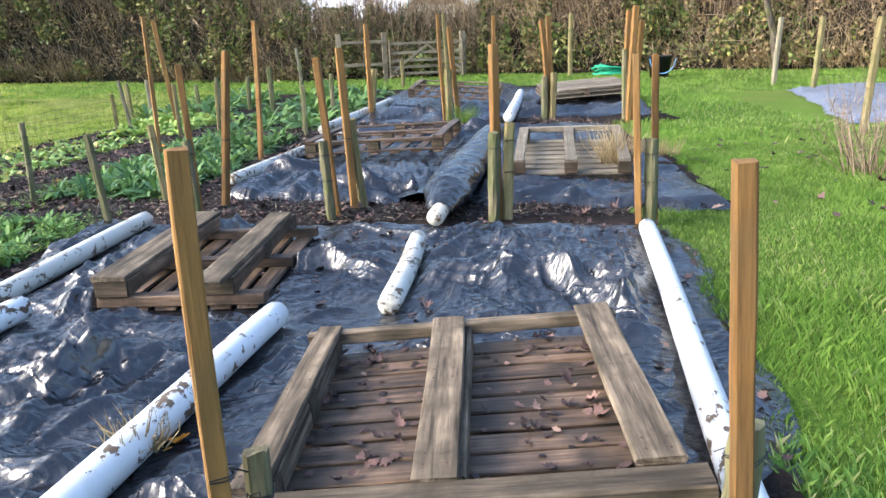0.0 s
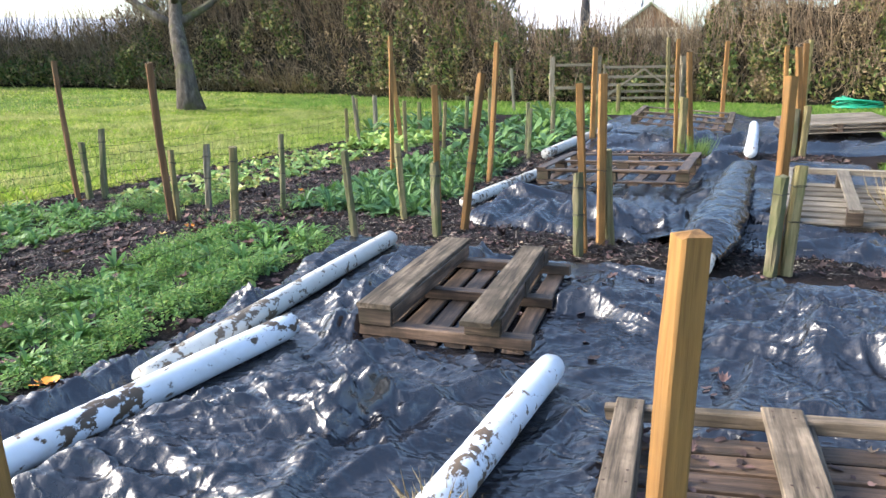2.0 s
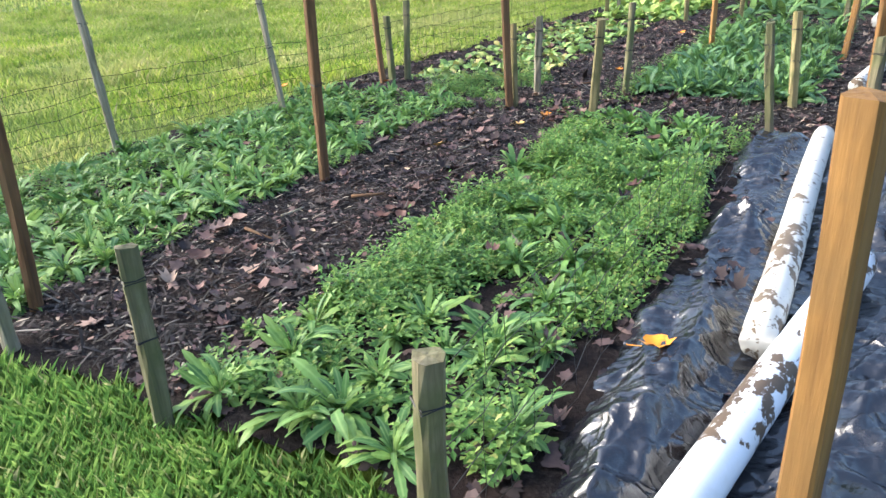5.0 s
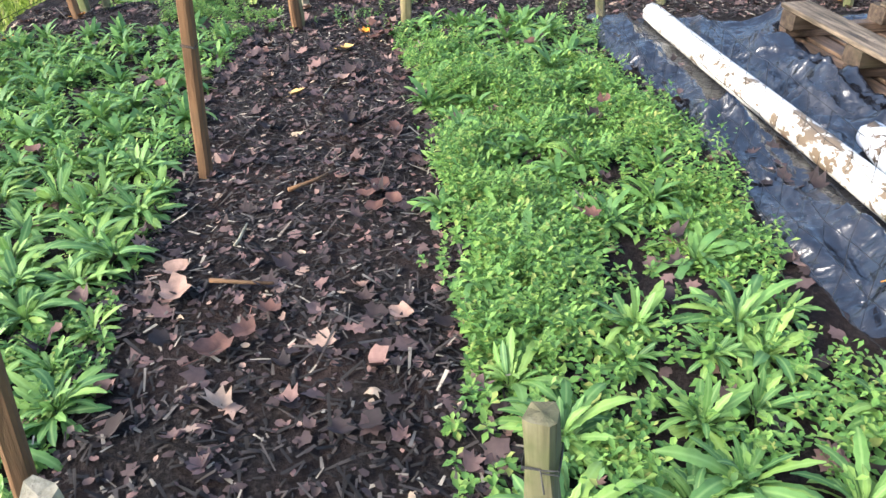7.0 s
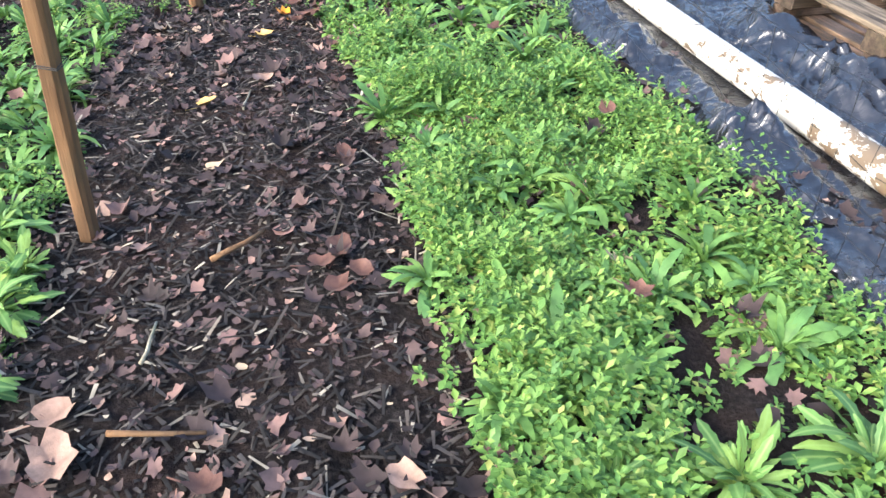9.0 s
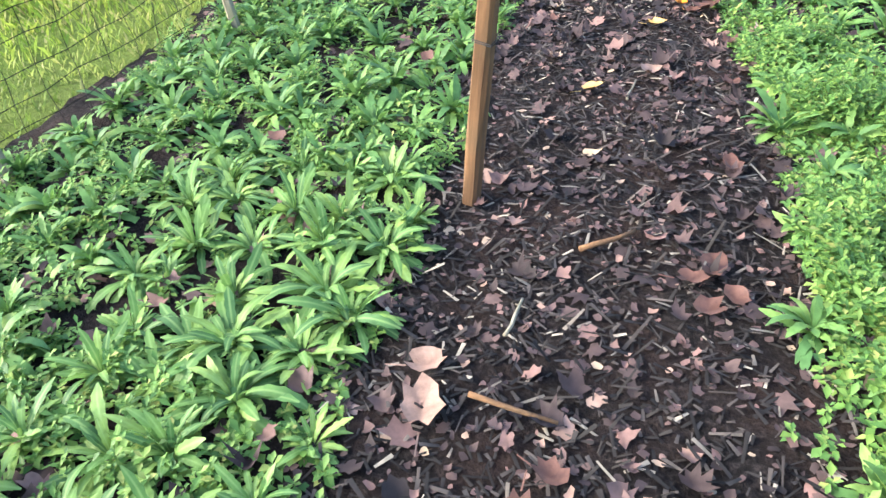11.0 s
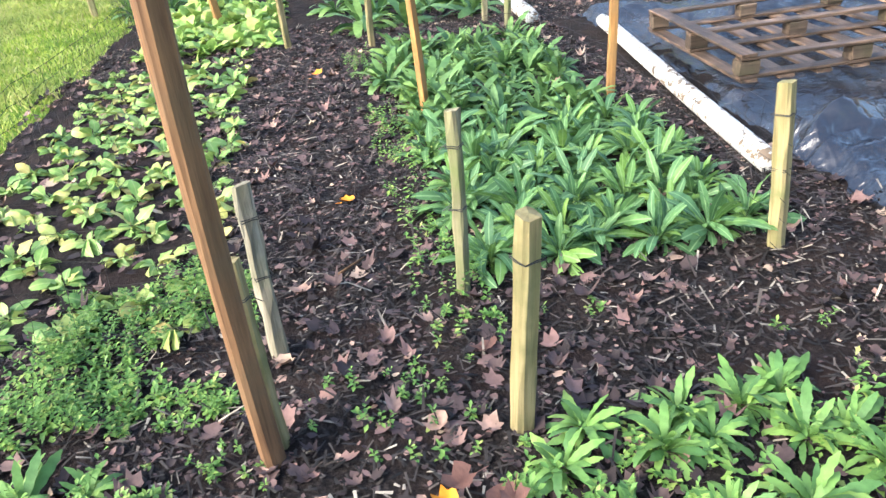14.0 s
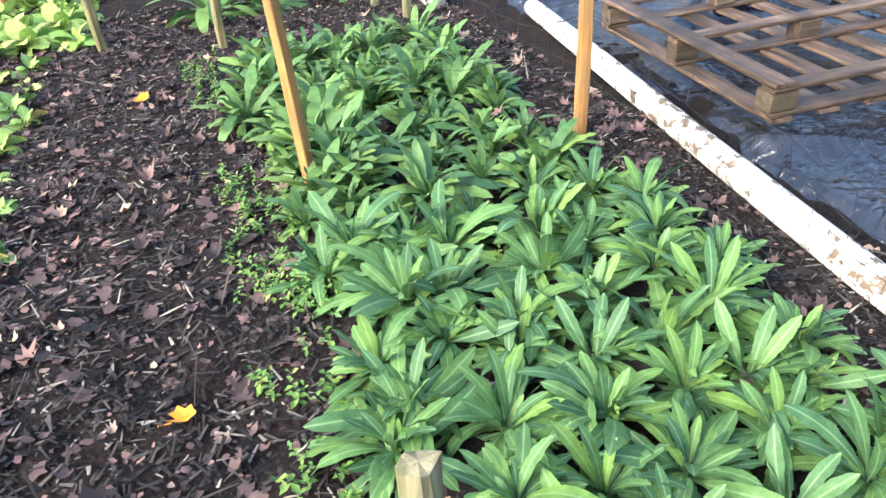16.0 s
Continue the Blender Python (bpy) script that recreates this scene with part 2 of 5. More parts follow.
cover_leaf = leaf_mat("small_leaf", [(0.0, (0.07, 0.165, 0.045)), (0.5, (0.14, 0.275, 0.065)), (0.9, (0.24, 0.375, 0.09)), (1.0, (0.33, 0.35, 0.11))], 0.5, True, None, 0.3)
grass_blade = leaf_mat("grass_blade", [(0.0, (0.075, 0.165, 0.03)), (0.4, (0.16, 0.27, 0.05)), (0.8, (0.27, 0.37, 0.085)), (0.93, (0.31, 0.34, 0.13)), (1.0, (0.42, 0.37, 0.22))], 0.5, True, None, 0.5, (0.20, 0.34, 0.055))
fresh_blade = leaf_mat("fresh_grass_blade", [(0.0, (0.08, 0.19, 0.045)), (0.5, (0.17, 0.31, 0.075)), (0.9, (0.28, 0.41, 0.11)), (1.0, (0.42, 0.39, 0.21))], 0.5, True, None, 0.4)
# orchard blades coloured lighter and yellower, with low sunlight put into the colour
field_blade = leaf_mat("sunlit_field_blade", [(0.0, (0.15, 0.24, 0.03)), (0.4, (0.30, 0.41, 0.05)), (0.75, (0.44, 0.47, 0.085)), (0.9, (0.48, 0.42, 0.17)), (1.0, (0.50, 0.40, 0.22))], 0.55, True, None, 0.4, (0.40, 0.38, 0.15))
litter_leaf = leaf_mat("fallen_leaf", [(0.0, (0.022, 0.016, 0.016)), (0.35, (0.05, 0.033, 0.033)), (0.7, (0.108, 0.068, 0.064)), (0.90, (0.20, 0.115, 0.102)), (0.97, (0.32, 0.21, 0.165)), (1.0, (0.40, 0.30, 0.21))], 0.75, True, None, 0.05)
chip_mat = leaf_mat("wood_chips", [(0.0, (0.008, 0.0065, 0.006)), (0.6, (0.026, 0.0215, 0.020)), (0.9, (0.078, 0.064, 0.058)), (1.0, (0.36, 0.31, 0.25))], 0.75, True, None, 0.0)
hedge_leaf = leaf_mat("hedge_leaf", [(0.0, (0.035, 0.06, 0.018)), (0.5, (0.12, 0.17, 0.05)), (0.8, (0.26, 0.27, 0.09)), (1.0, (0.40, 0.32, 0.14))], 0.5)
hedge_brown = leaf_mat("winter_hedge_leaf", [(0.0, (0.065, 0.048, 0.03)), (0.5, (0.25, 0.18, 0.11)), (0.85, (0.42, 0.31, 0.18)), (1.0, (0.15, 0.16, 0.065))], 0.6)
straw = leaf_mat("dead_stalks", [(0.0, (0.20, 0.14, 0.07)), (0.6, (0.36, 0.27, 0.15)), (1.0, (0.50, 0.41, 0.26))], 0.7)
twig_mat = leaf_mat("bare_twigs", [(0.0, (0.07, 0.05, 0.035)), (0.6, (0.26, 0.19, 0.135)), (1.0, (0.44, 0.34, 0.25))], 0.8, True, None, 0.0)

whip_mat = leaf_mat("pale_whips", [(0.0, (0.12, 0.085, 0.06)), (0.6, (0.26, 0.185, 0.125)), (1.0, (0.40, 0.31, 0.22))], 0.75, True, None, 0.0)


def plain_mat(name, col, rough, var=0.25, spec=0.3, scale=6.0, metal=0.0):
    m, n, l, b = base_mat(name, rough, spec, metal)
    f = noise_tex(n, l, coords(n, l), scale, 5, 0.65)
    lo, hi = tuple(c * (1 - var) for c in col), tuple(min(1, c * (1 + var)) for c in col)
    l.new(ramp(n, l, f, [(0.3, lo), (0.7, hi)]), b.inputs["Base Color"])
    bump(n, l, b, f, 0.25, 0.01)
    return m


def bark_mat():
    m, n, l, b = base_mat("bark", 0.9, 0.2)
    f = noise_tex(n, l, coords(n, l, (9, 9, 2.2)), 1.0, 7, 0.68)
    g = noise_tex(n, l, coords(n, l), 1.7, 4, 0.6)
    col = ramp(n, l, f, [(0.3, (0.03, 0.024, 0.019)), (0.55, (0.10, 0.085, 0.068)), (0.75, (0.20, 0.18, 0.15))])
    col = mix(n, l, ramp(n, l, g, [(0.5, (0, 0, 0)), (0.68, (0.7, 0.7, 0.7))]), col, (0.11, 0.115, 0.04))
    l.new(col, b.inputs["Base Color"])
    bump(n, l, b, f, 0.9, 0.05)
    return m


bark = bark_mat()
# near-black colour stands in for the shade deep inside the hedge
core_shade = plain_mat("hedge_inner_shade", (0.018, 0.016, 0.010), 0.95, 0.5)
net_black = plain_mat("black_netting", (0.012, 0.012, 0.012), 0.5, 0.1)
pole_dark = plain_mat("tarred_pole", (0.05, 0.048, 0.05), 0.8, 0.3)
roof_pale = plain_mat("pale_roof_sheet", (0.62, 0.63, 0.66), 0.6, 0.12, 0.3, 1.2)
gable_brown = plain_mat("timber_gable", (0.17, 0.095, 0.055), 0.8, 0.3)
wall_buff = plain_mat("buff_wall", (0.42, 0.36, 0.29), 0.85, 0.2)
hose_green = plain_mat("green_hose", (0.02, 0.30, 0.17), 0.4, 0.2)
bucket_black = plain_mat("black_bucket", (0.018, 0.018, 0.02), 0.45, 0.2)
hose_blue = plain_mat("blue_cord", (0.15, 0.32, 0.55), 0.5, 0.1)
leaf_orange = plain_mat("orange_leaf", (0.62, 0.23, 0.02), 0.5, 0.35, 0.3, 30)
leaf_ochre = plain_mat("ochre_leaf", (0.46, 0.30, 0.10), 0.55, 0.35, 0.3, 30)
leaf_pink = plain_mat("pinkish_leaf", (0.24, 0.15, 0.11), 0.6, 0.35, 0.3, 30)
leaf_russet = plain_mat("russet_leaf", (0.095, 0.045, 0.032), 0.6, 0.4, 0.3, 30)
nail_rust = plain_mat("rusty_nail", (0.05, 0.03, 0.022), 0.7, 0.3)


# ---- builders ----
def mesh_from(name, verts, faces, mat, smooth=False):
    me = bpy.data.meshes.new(name)
    me.from_pydata([tuple(v) for v in verts], [], faces)
    me.materials.append(mat)
    if smooth:
        me.polygons.foreach_set("use_smooth", [True] * len(me.polygons))
    me.update()
    return me


def tri_soup(name, V, F, mat, smooth=False):
    """A mesh from numpy arrays: V (n, 3), F (m, k) with k = 3 or 4."""
    me = bpy.data.meshes.new(name)
    k = F.shape[1]
    me.vertices.add(len(V))
    me.vertices.foreach_set("co", np.ascontiguousarray(V, np.float32).ravel())
    me.loops.add(F.size)
    me.loops.foreach_set("vertex_index", np.ascontiguousarray(F, np.int32).ravel())
    me.polygons.add(len(F))
    me.polygons.foreach_set("loop_start", np.arange(0, F.size, k, dtype=np.int32))
    me.materials.append(mat)
    if smooth:
        me.polygons.foreach_set("use_smooth", np.ones(len(F), bool))
    me.update(calc_edges=True)
    me.validate()
    return me


def part(name, me, parent, label="", m=None):
    ob = new(name, me)
    ob.parent = parent
    if m is not None:
        ob.matrix_basis = m
    if label:
        ob["label"] = label
    return ob


def thing(name, label, category, m=None, group="", kind=""):
    ob = new(name)
    ob.empty_display_size = 0.1
    if m is not None:
        ob.matrix_basis = m
    return tagged(ob, label, category, group, kind)


def hash_grid(seed, n=64):
    return np.random.RandomState(seed).rand(n, n)


def vnoise(x, y, scale, seed):
    """Smooth value noise in 0..1 over numpy arrays."""
    g = hash_grid(seed)
    u, v = np.asarray(x) * scale, np.asarray(y) * scale
    i, j = np.floor(u).astype(int), np.floor(v).astype(int)
    a, b = u - i, v - j
    a, b = a * a * (3 - 2 * a), b * b * (3 - 2 * b)
    i0, j0, i1, j1 = i % 64, j % 64, (i + 1) % 64, (j + 1) % 64
    return (g[i0, j0] * (1 - a) + g[i1, j0] * a) * (1 - b) + (g[i0, j1] * (1 - a) + g[i1, j1] * a) * b


def ground_z(x, y):
    """The garden is level; the orchard beyond it rises to the west."""
    s = np.maximum(0.0, -np.asarray(x, float) - 7.5)
    rise = 0.036 * (s * s / (s + 1.5))
    und = 0.05 * (vnoise(x, y, 0.35, 3) - 0.5)
    far = np.clip((np.hypot(np.asarray(x, float) + 1, np.asarray(y, float) - 8) - 14) / 10, 0, 1)
    return np.minimum(rise, 2.2) + und * far


def beam(lx, ly, lz, name, mat, seed, chip=0.004, seg=5, x0=0.0):
    """A sawn timber along local x from x0, centred on y, standing on z = 0, with worn arrises and a slight bow."""
    r = random.Random(seed)
    c = min(0.005, lz * 0.22, ly * 0.22)
    prof = [(-ly / 2 + c, 0), (ly / 2 - c, 0), (ly / 2, c), (ly / 2, lz - c), (ly / 2 - c, lz), (-ly / 2 + c, lz), (-ly / 2, lz - c), (-ly / 2, c)]
    verts, faces = [], []
    bow, lift = r.uniform(-1, 1) * chip, r.uniform(0, 1) * chip
    for i in range(seg + 1):
        u = i / seg
        k = 4 * u * (1 - u)
        for a, b in prof:
            verts.append((x0 + lx * u + r.uniform(-1, 1) * (chip if i in (0, seg) else 0), a + bow * k + r.uniform(-1, 1) * chip * 0.35, b + lift * k + r.uniform(-1, 1) * chip * 0.3))
    for i in range(seg):
        for j in range(8):
            a, b = i * 8 + j, i * 8 + (j + 1) % 8
            faces.append((a, b, b + 8, a + 8))
    faces.append(tuple(range(7, -1, -1)))
    faces.append(tuple(range(seg * 8, seg * 8 + 8)))
    return mesh_from(name, verts, faces, mat)


def tube(points, radii, sides=8, cap=True):
    """Vertices and faces of a tube through points."""
    V, F = [], []
    pts = [Vector(p) for p in points]
    for i, p in enumerate(pts):
        d = (pts[min(i + 1, len(pts) - 1)] - pts[max(i - 1, 0)]).normalized()
        q = d.to_track_quat("Z", "Y")
        for j in range(sides):
            a = 2 * math.pi * j / sides
            V.append(p + q @ Vector((math.cos(a), math.sin(a), 0)) * radii[i])
    for i in range(len(pts) - 1):
        for j in range(sides):
            a, b = i * sides + j, i * sides + (j + 1) % sides
            F.append((a, b, b + sides, a + sides))
    if cap:
        F.append(tuple(range(sides - 1, -1, -1)))
        F.append(tuple(range((len(pts) - 1) * sides, len(pts) * sides)))
    return V, F


# ---- ground, soil ----
def grid_mesh(name, xs, ys, zfun, mat, keep=None):
    X, Y = np.meshgrid(xs, ys, indexing="ij")
    Z = zfun(X, Y)
    V = np.stack([X.ravel(), Y.ravel(), Z.ravel()], 1)
    nx, ny = len(xs), len(ys)
    I, J = np.meshgrid(np.arange(nx - 1), np.arange(ny - 1), indexing="ij")
    a = (I * ny + J).ravel()
    F = np.stack([a, a + ny, a + ny + 1, a + 1], 1)
    if keep is not None:
        c = V[F].mean(1)
        F = F[keep(c[:, 0], c[:, 1])]
        used = np.unique(F)
        remap = np.zeros(len(V), int)
        remap[used] = np.arange(len(used))
        V, F = V[used], remap[F]
    return tri_soup(name, V, F, mat, True)


def spread(lo, hi, fine_lo, fine_hi, step):
    mid = np.arange(fine_lo, fine_hi, step)
    left = fine_lo - np.geomspace(step, fine_lo - lo, 40)[::-1]
    right = fine_hi + np.geomspace(step, hi - fine_hi, 40) - step
    return np.concatenate([left, mid, right])


ground = new("ground", grid_mesh("ground", spread(-900, 900, -34, 14, 0.5), spread(-900, 900, -6, 34, 0.5), lambda x, y: ground_z(x, y) - 0.03, turf))
tagged(ground, "rough green winter grass, yellowing towards the orchard", "grass", kind="structure")


def soil_zone(x, y):
    """The dug part of the garden, with ragged turf edges."""
    e = 0.16 * (vnoise(x, y, 1.7, 11) - 0.5) + 0.12 * (vnoise(x, y, 5.0, 12) - 0.5)
    right = np.where(y < 4.9, 1.70 - 0.15 * np.maximum(0, 3.4 - y), np.where(y < 10.6, 2.45, 3.5)) + e
    left = -6.05 + 0.03 * (y - 4) + e
    return (x > left) & (x < right) & (y > 1.14 + e) & (y < 20.0 + e)


def soil_z(x, y):
    z = 0.012 + 0.030 * (vnoise(x, y, 2.2, 21) - 0.5) + 0.028 * (vnoise(x, y, 9.0, 22) - 0.5) + 0.016 * (vnoise(x, y, 24.0, 23) - 0.5)
    return z


def blades(name, n, area, h, w, mat, keep, label, seed, lean=0.5, far=None):
    """Grass blades, two triangles each."""
    r = np.random.RandomState(seed)
    x0, x1, y0, y1 = area
    x, y = r.uniform(x0, x1, n), r.uniform(y0, y1, n)
    k = keep(x, y, r)
    d = np.minimum.reduce([x - x0, x1 - x, y - y0, y1 - y])
    k &= r.rand(n) < np.clip(d / 0.7, 0.02, 1)
    x, y = x[k], y[k]
    n = len(x)
    clump = 0.55 + 0.9 * vnoise(x, y, 3.0, seed + 1) * vnoise(x, y, 0.8, seed + 2) * 1.6
    hh = h * clump * r.uniform(0.5, 1.25, n)
    ww = w * r.uniform(0.6, 1.4, n)
    if far is not None:
        s = far(x, y)
        ww, hh = ww * s, hh * (1 + 0.25 * (s - 1))
    a = r.uniform(0, 2 * np.pi, n)
    b = r.uniform(0, 2 * np.pi, n)
    lx, ly = np.cos(b) * hh * lean * r.uniform(0.2, 1.6, n), np.sin(b) * hh * lean * r.uniform(0.2, 1.6, n)
    z = ground_z(x, y) - 0.035
    dx, dy = np.cos(a) * ww / 2, np.sin(a) * ww / 2
    p0 = np.stack([x - dx, y - dy, z], 1)
    p1 = np.stack([x + dx, y + dy, z], 1)
    p2 = np.stack([x + dx * 0.7 + lx * 0.4, y + dy * 0.7 + ly * 0.4, z + hh * 0.65], 1)
    p3 = np.stack([x + lx, y + ly, z + hh], 1)
    V = np.stack([p0, p1, p2, p3], 1).reshape(-1, 3)
    i = np.arange(n) * 4
    F = np.concatenate([np.stack([i, i + 1, i + 2], 1), np.stack([i, i + 2, i + 3], 1)])
    ob = new(name, tri_soup(name, V, F, mat))
    return tagged(ob, label, "grass", kind="stuff")


def lawn_keep(x, y, r):
    tarp = (x > 5.3) & (x < 12) & (y > 9.2 + 0.3 * (x - 5.3)) & (y < 15.6)
    return ~soil_zone(x, y) & ~tarp


blades("lawn_grass", 300000, (1.2, 7.2, 0.0, 9.6), 0.055, 0.0042, grass_blade, lawn_keep, "lush green wet lawn grass", 31)
blades("far_lawn_grass", 120000, (1.8, 20, 7.8, 26), 0.08, 0.012, grass_blade, lawn_keep, "green lawn grass in front of the hedge", 32, 0.5, lambda x, y: 0.7 + y / 14)
blades("edge_grass", 190000, (-6.6, 1.8, -0.3, 1.75), 0.09, 0.0032, fresh_blade, lawn_keep, "tufted green grass in front of the beds", 33, 0.5)
blades("orchard_grass", 230000, (-16.5, -5.2, -1.0, 22.5), 0.075, 0.009, field_blade, lawn_keep, "sunlit yellow-green orchard grass", 34, 0.6, lambda x, y: 0.7 + np.hypot(x, y) / 14)
blades("far_orchard_grass", 60000, (-38, -13.5, 0, 30), 0.09, 0.03, field_blade, lawn_keep, "far yellow-green orchard grass", 35, 0.6)
blades("far_end_grass", 40000, (-16, 3, 19.6, 29), 0.12, 0.02, grass_blade, lawn_keep, "rough grass before the gate", 36)


# ---- black polythene ----
def fold(x, y, ang, freq, seed, sharp=2.2):
    """Ridged creases that run along one direction, broken by noise."""
    u = x * math.cos(ang) + y * math.sin(ang)
    v = -x * math.sin(ang) + y * math.cos(ang)
    p = vnoise(u * 0.22, v, freq, seed) + 0.45 * vnoise(u * 0.4, v, freq * 2.3, seed + 1)
    return (1 - np.abs(np.clip(2.6 * (p / 1.45) - 1.3, -1, 1))) ** sharp


PRESSED = [(-0.1, 1.1, 1.16, 1.3, 0), (-1.33, 2.84, 0.84, 1.42, 1), (-1.3, 7.3, 1.5, 1.65, -5), (0.8, 5.9, 1.05, 1.4, -6)]


def pressed(x, y):
    """1 where a pallet's weight holds a sheet flat, 0 away from it."""
    k = np.zeros(np.shape(x))
    for px, py, w, d, a in PRESSED:
        c, q = math.cos(radians(a)), math.sin(radians(a))
        u, v = (x - px) * c + (y - py) * q, -(x - px) * q + (y - py) * c
        e = np.minimum.reduce([u + 0.02, w + 0.02 - u, v + 0.02, d + 0.02 - v])
        k = np.maximum(k, np.clip(e / 0.06, 0, 1))
    return k


LYING = [((1.207, 1.20), (1.575, 4.10)), ((0.125, 2.84), (0.167, 3.98)), ((-0.60, 1.05), (-0.365, 2.70)), ((-1.887, 2.12), (-1.895, 4.72)), ((-2.00, 0.95), (-1.645, 2.85)),
         ((-1.80, 6.28), (-1.27, 9.6)), ((-1.74, 10.15), (-1.35, 15.2)), ((0.98, 10.6), (1.42, 15.6)), ((0.24, 4.45), (0.80, 8.9))]


def beside_pole(x, y):
    """1 on a lying pole's line, falling to 0 beside it."""
    k = np.zeros(np.shape(x))
    for (ax, ay), (bx, by) in LYING:
        dx, dy = bx - ax, by - ay
        t = np.clip(((x - ax) * dx + (y - ay) * dy) / (dx * dx + dy * dy), 0, 1)
        d = np.hypot(x - ax - t * dx, y - ay - t * dy)
        k = np.maximum(k, np.clip(1.35 - d / 0.13, 0, 1))
    return k


def creases(seed, n, area, fans):
    """Finite sharp folds (place, direction, half length, half width, height), most of them in fans."""
    r = np.random.RandomState(seed)
    out = []
    for i in range(n):
        if i < n * 0.6:
            fx, fy, a0, a1 = fans[r.randint(len(fans))]
            a = radians(r.uniform(a0, a1))
            d = r.uniform(0.05, 1.6)
            x, y = fx + d * math.cos(a), fy + d * math.sin(a)
        else:
            x, y = r.uniform(area[0], area[1]), r.uniform(area[2], area[3])
            a = radians(r.choice([18, -24, 62, 100]) + r.normal(0, 14))
        size = r.rand()
        if size < 0.045:
            out.append((x, y, a, r.uniform(0.4, 0.9), r.uniform(0.07, 0.15), 1.0))
        elif size < 0.45:
            out.append((x, y, a, r.uniform(0.15, 0.5), r.uniform(0.018, 0.045), r.uniform(0.12, 0.28)))
        else:
            out.append((x, y, a, r.uniform(0.06, 0.3), r.uniform(0.009, 0.018), r.uniform(0.10, 0.24)))
    return out


def sheet_z(seed, area, fans, lumps=0.05, ridge=0.035, n=190):
    folds = creases(seed + 30, n, area, fans)

    def f(x, y):
        shape = np.shape(x)
        x, y = np.ravel(x), np.ravel(y)
        wx, wy = x + 0.10 * (vnoise(x, y, 1.7, seed + 20) - 0.5), y + 0.10 * (vnoise(x, y, 1.7, seed + 21) - 0.5)
        z = lumps * np.clip(vnoise(x, y, 1.0, seed) - 0.35, 0, 1) + lumps * 0.5 * np.clip(vnoise(x, y, 2.3, seed + 1) - 0.35, 0, 1)
        for k, (cx, cy, a, hl, hw, h) in enumerate(folds):
            reach = hl + 1.7 * hw
            i = np.nonzero((np.abs(wx - cx) < reach) & (np.abs(wy - cy) < reach))[0]
            if len(i) == 0:
                continue
            dx, dy = wx[i] - cx, wy[i] - cy
            u = dx * math.cos(a) + dy * math.sin(a)
            v = -dx * math.sin(a) + dy * math.cos(a) + (0.25 if k % 2 else -0.25) * u * u
            e = np.clip(1 - np.abs(u) / hl, 0, 1)
            side = np.where(v > 0, v / hw, -v / (hw * (1.7 if k % 3 else 0.6)))
            z[i] += ridge * h * np.sqrt(e) * np.clip(1 - side / (0.35 + 0.65 * e), 0, 1)
        z = z - 0.15 * ridge
        z = z * (1 - 0.93 * pressed(x, y)) * (1 - 0.8 * beside_pole(x, y))
        return (0.02 + np.where(z > 0, z, z * 0.25)).reshape(shape)
    return f


def poly_sheet(name, x0, x1, y0, y1, step, f, edge, label, mat=polythene):

    def zz(x, y):
        d = edge(x, y)
        k = np.clip(d / 0.14, 0, 1)
        k = k * k * (3 - 2 * k)
        return (f(x, y)) * (0.35 + 0.65 * k) - 0.03 * (1 - k)

    me = grid_mesh(name, np.arange(x0, x1, step), np.arange(y0, y1, step), zz, mat, lambda x, y: edge(x, y) > 0)
    return tagged(new(name, me), label, "plastic sheet", kind="structure")


def wob(x, y, s):
    return 0.14 * (vnoise(x, y, 1.6, s) - 0.5) + 0.06 * (vnoise(x, y, 6, s + 1) - 0.5)


def edge1(x, y):
    w = wob(x, y, 41)
    r = 1.78 - 0.05 * (y - 3.5) ** 2 * (y > 3.5) - 0.15 * np.maximum(0, 3.4 - y)
    return np.minimum.reduce([x + 2.33 + w, r - x + w, y - 1.12 + w, 4.72 - 0.12 * (x + 0.8) - y + w])


def edge2(x, y):
    w = wob(x, y, 43)
    return np.minimum.reduce([x + 1.66 - 0.09 * (y - 6) + w, 2.42 - x + w, y - (5.45 - 0.16 * (x + 1.5)) + w, 10.35 - y + w])


def edge3(x, y):
    w = wob(x, y, 45)
    return np.minimum.reduce([x + 1.75 - 0.02 * (y - 11) + w, 3.35 - x + w, y - 11.2 + w, 18.8 - y + w])


def bare_soil(x, y):
    """Mulch, but not under the middle of a covered bed."""
    return soil_zone(x, y) & (np.maximum.reduce([edge1(x, y), edge2(x, y), edge3(x, y)]) < 0.22)


soil_ob = new("soil", grid_mesh("soil", np.arange(-6.4, 3.9, 0.04), np.arange(0.9, 20.3, 0.05), soil_z, soil, bare_soil))
tagged(soil_ob, "dark damp mulched soil between the beds", "soil", kind="structure")

FANS1 = [(-0.9, 2.2, 150, 240), (0.7, 3.9, 170, 300), (-0.3, 3.6, -40, 60), (-1.7, 1.6, -20, 70), (1.2, 2.8, 60, 130), (-2.0, 1.5, 20, 110), (-2.1, 3.2, -70, 40), (-1.2, 4.6, 180, 300)]
FANS2 = [(-0.7, 6.6, 190, 300), (0.0, 5.6, 60, 170), (1.6, 5.6, 150, 250), (-0.4, 9.0, -60, 60)]
FANS3 = [(-0.6, 12.2, -60, 60), (1.0, 12.6, 120, 260), (2.6, 12.2, 100, 220)]
sheet1_z = sheet_z(50, (-2.3, 1.7, 1.2, 4.7), FANS1, 0.05, 0.045, 1900)
sheet2_z = sheet_z(70, (-1.6, 2.4, 5.4, 10.3), FANS2, 0.12, 0.065, 1300)
sheet3_z = sheet_z(90, (-1.7, 3.3, 11.2, 18.8), FANS3, 0.28, 0.12, 300)
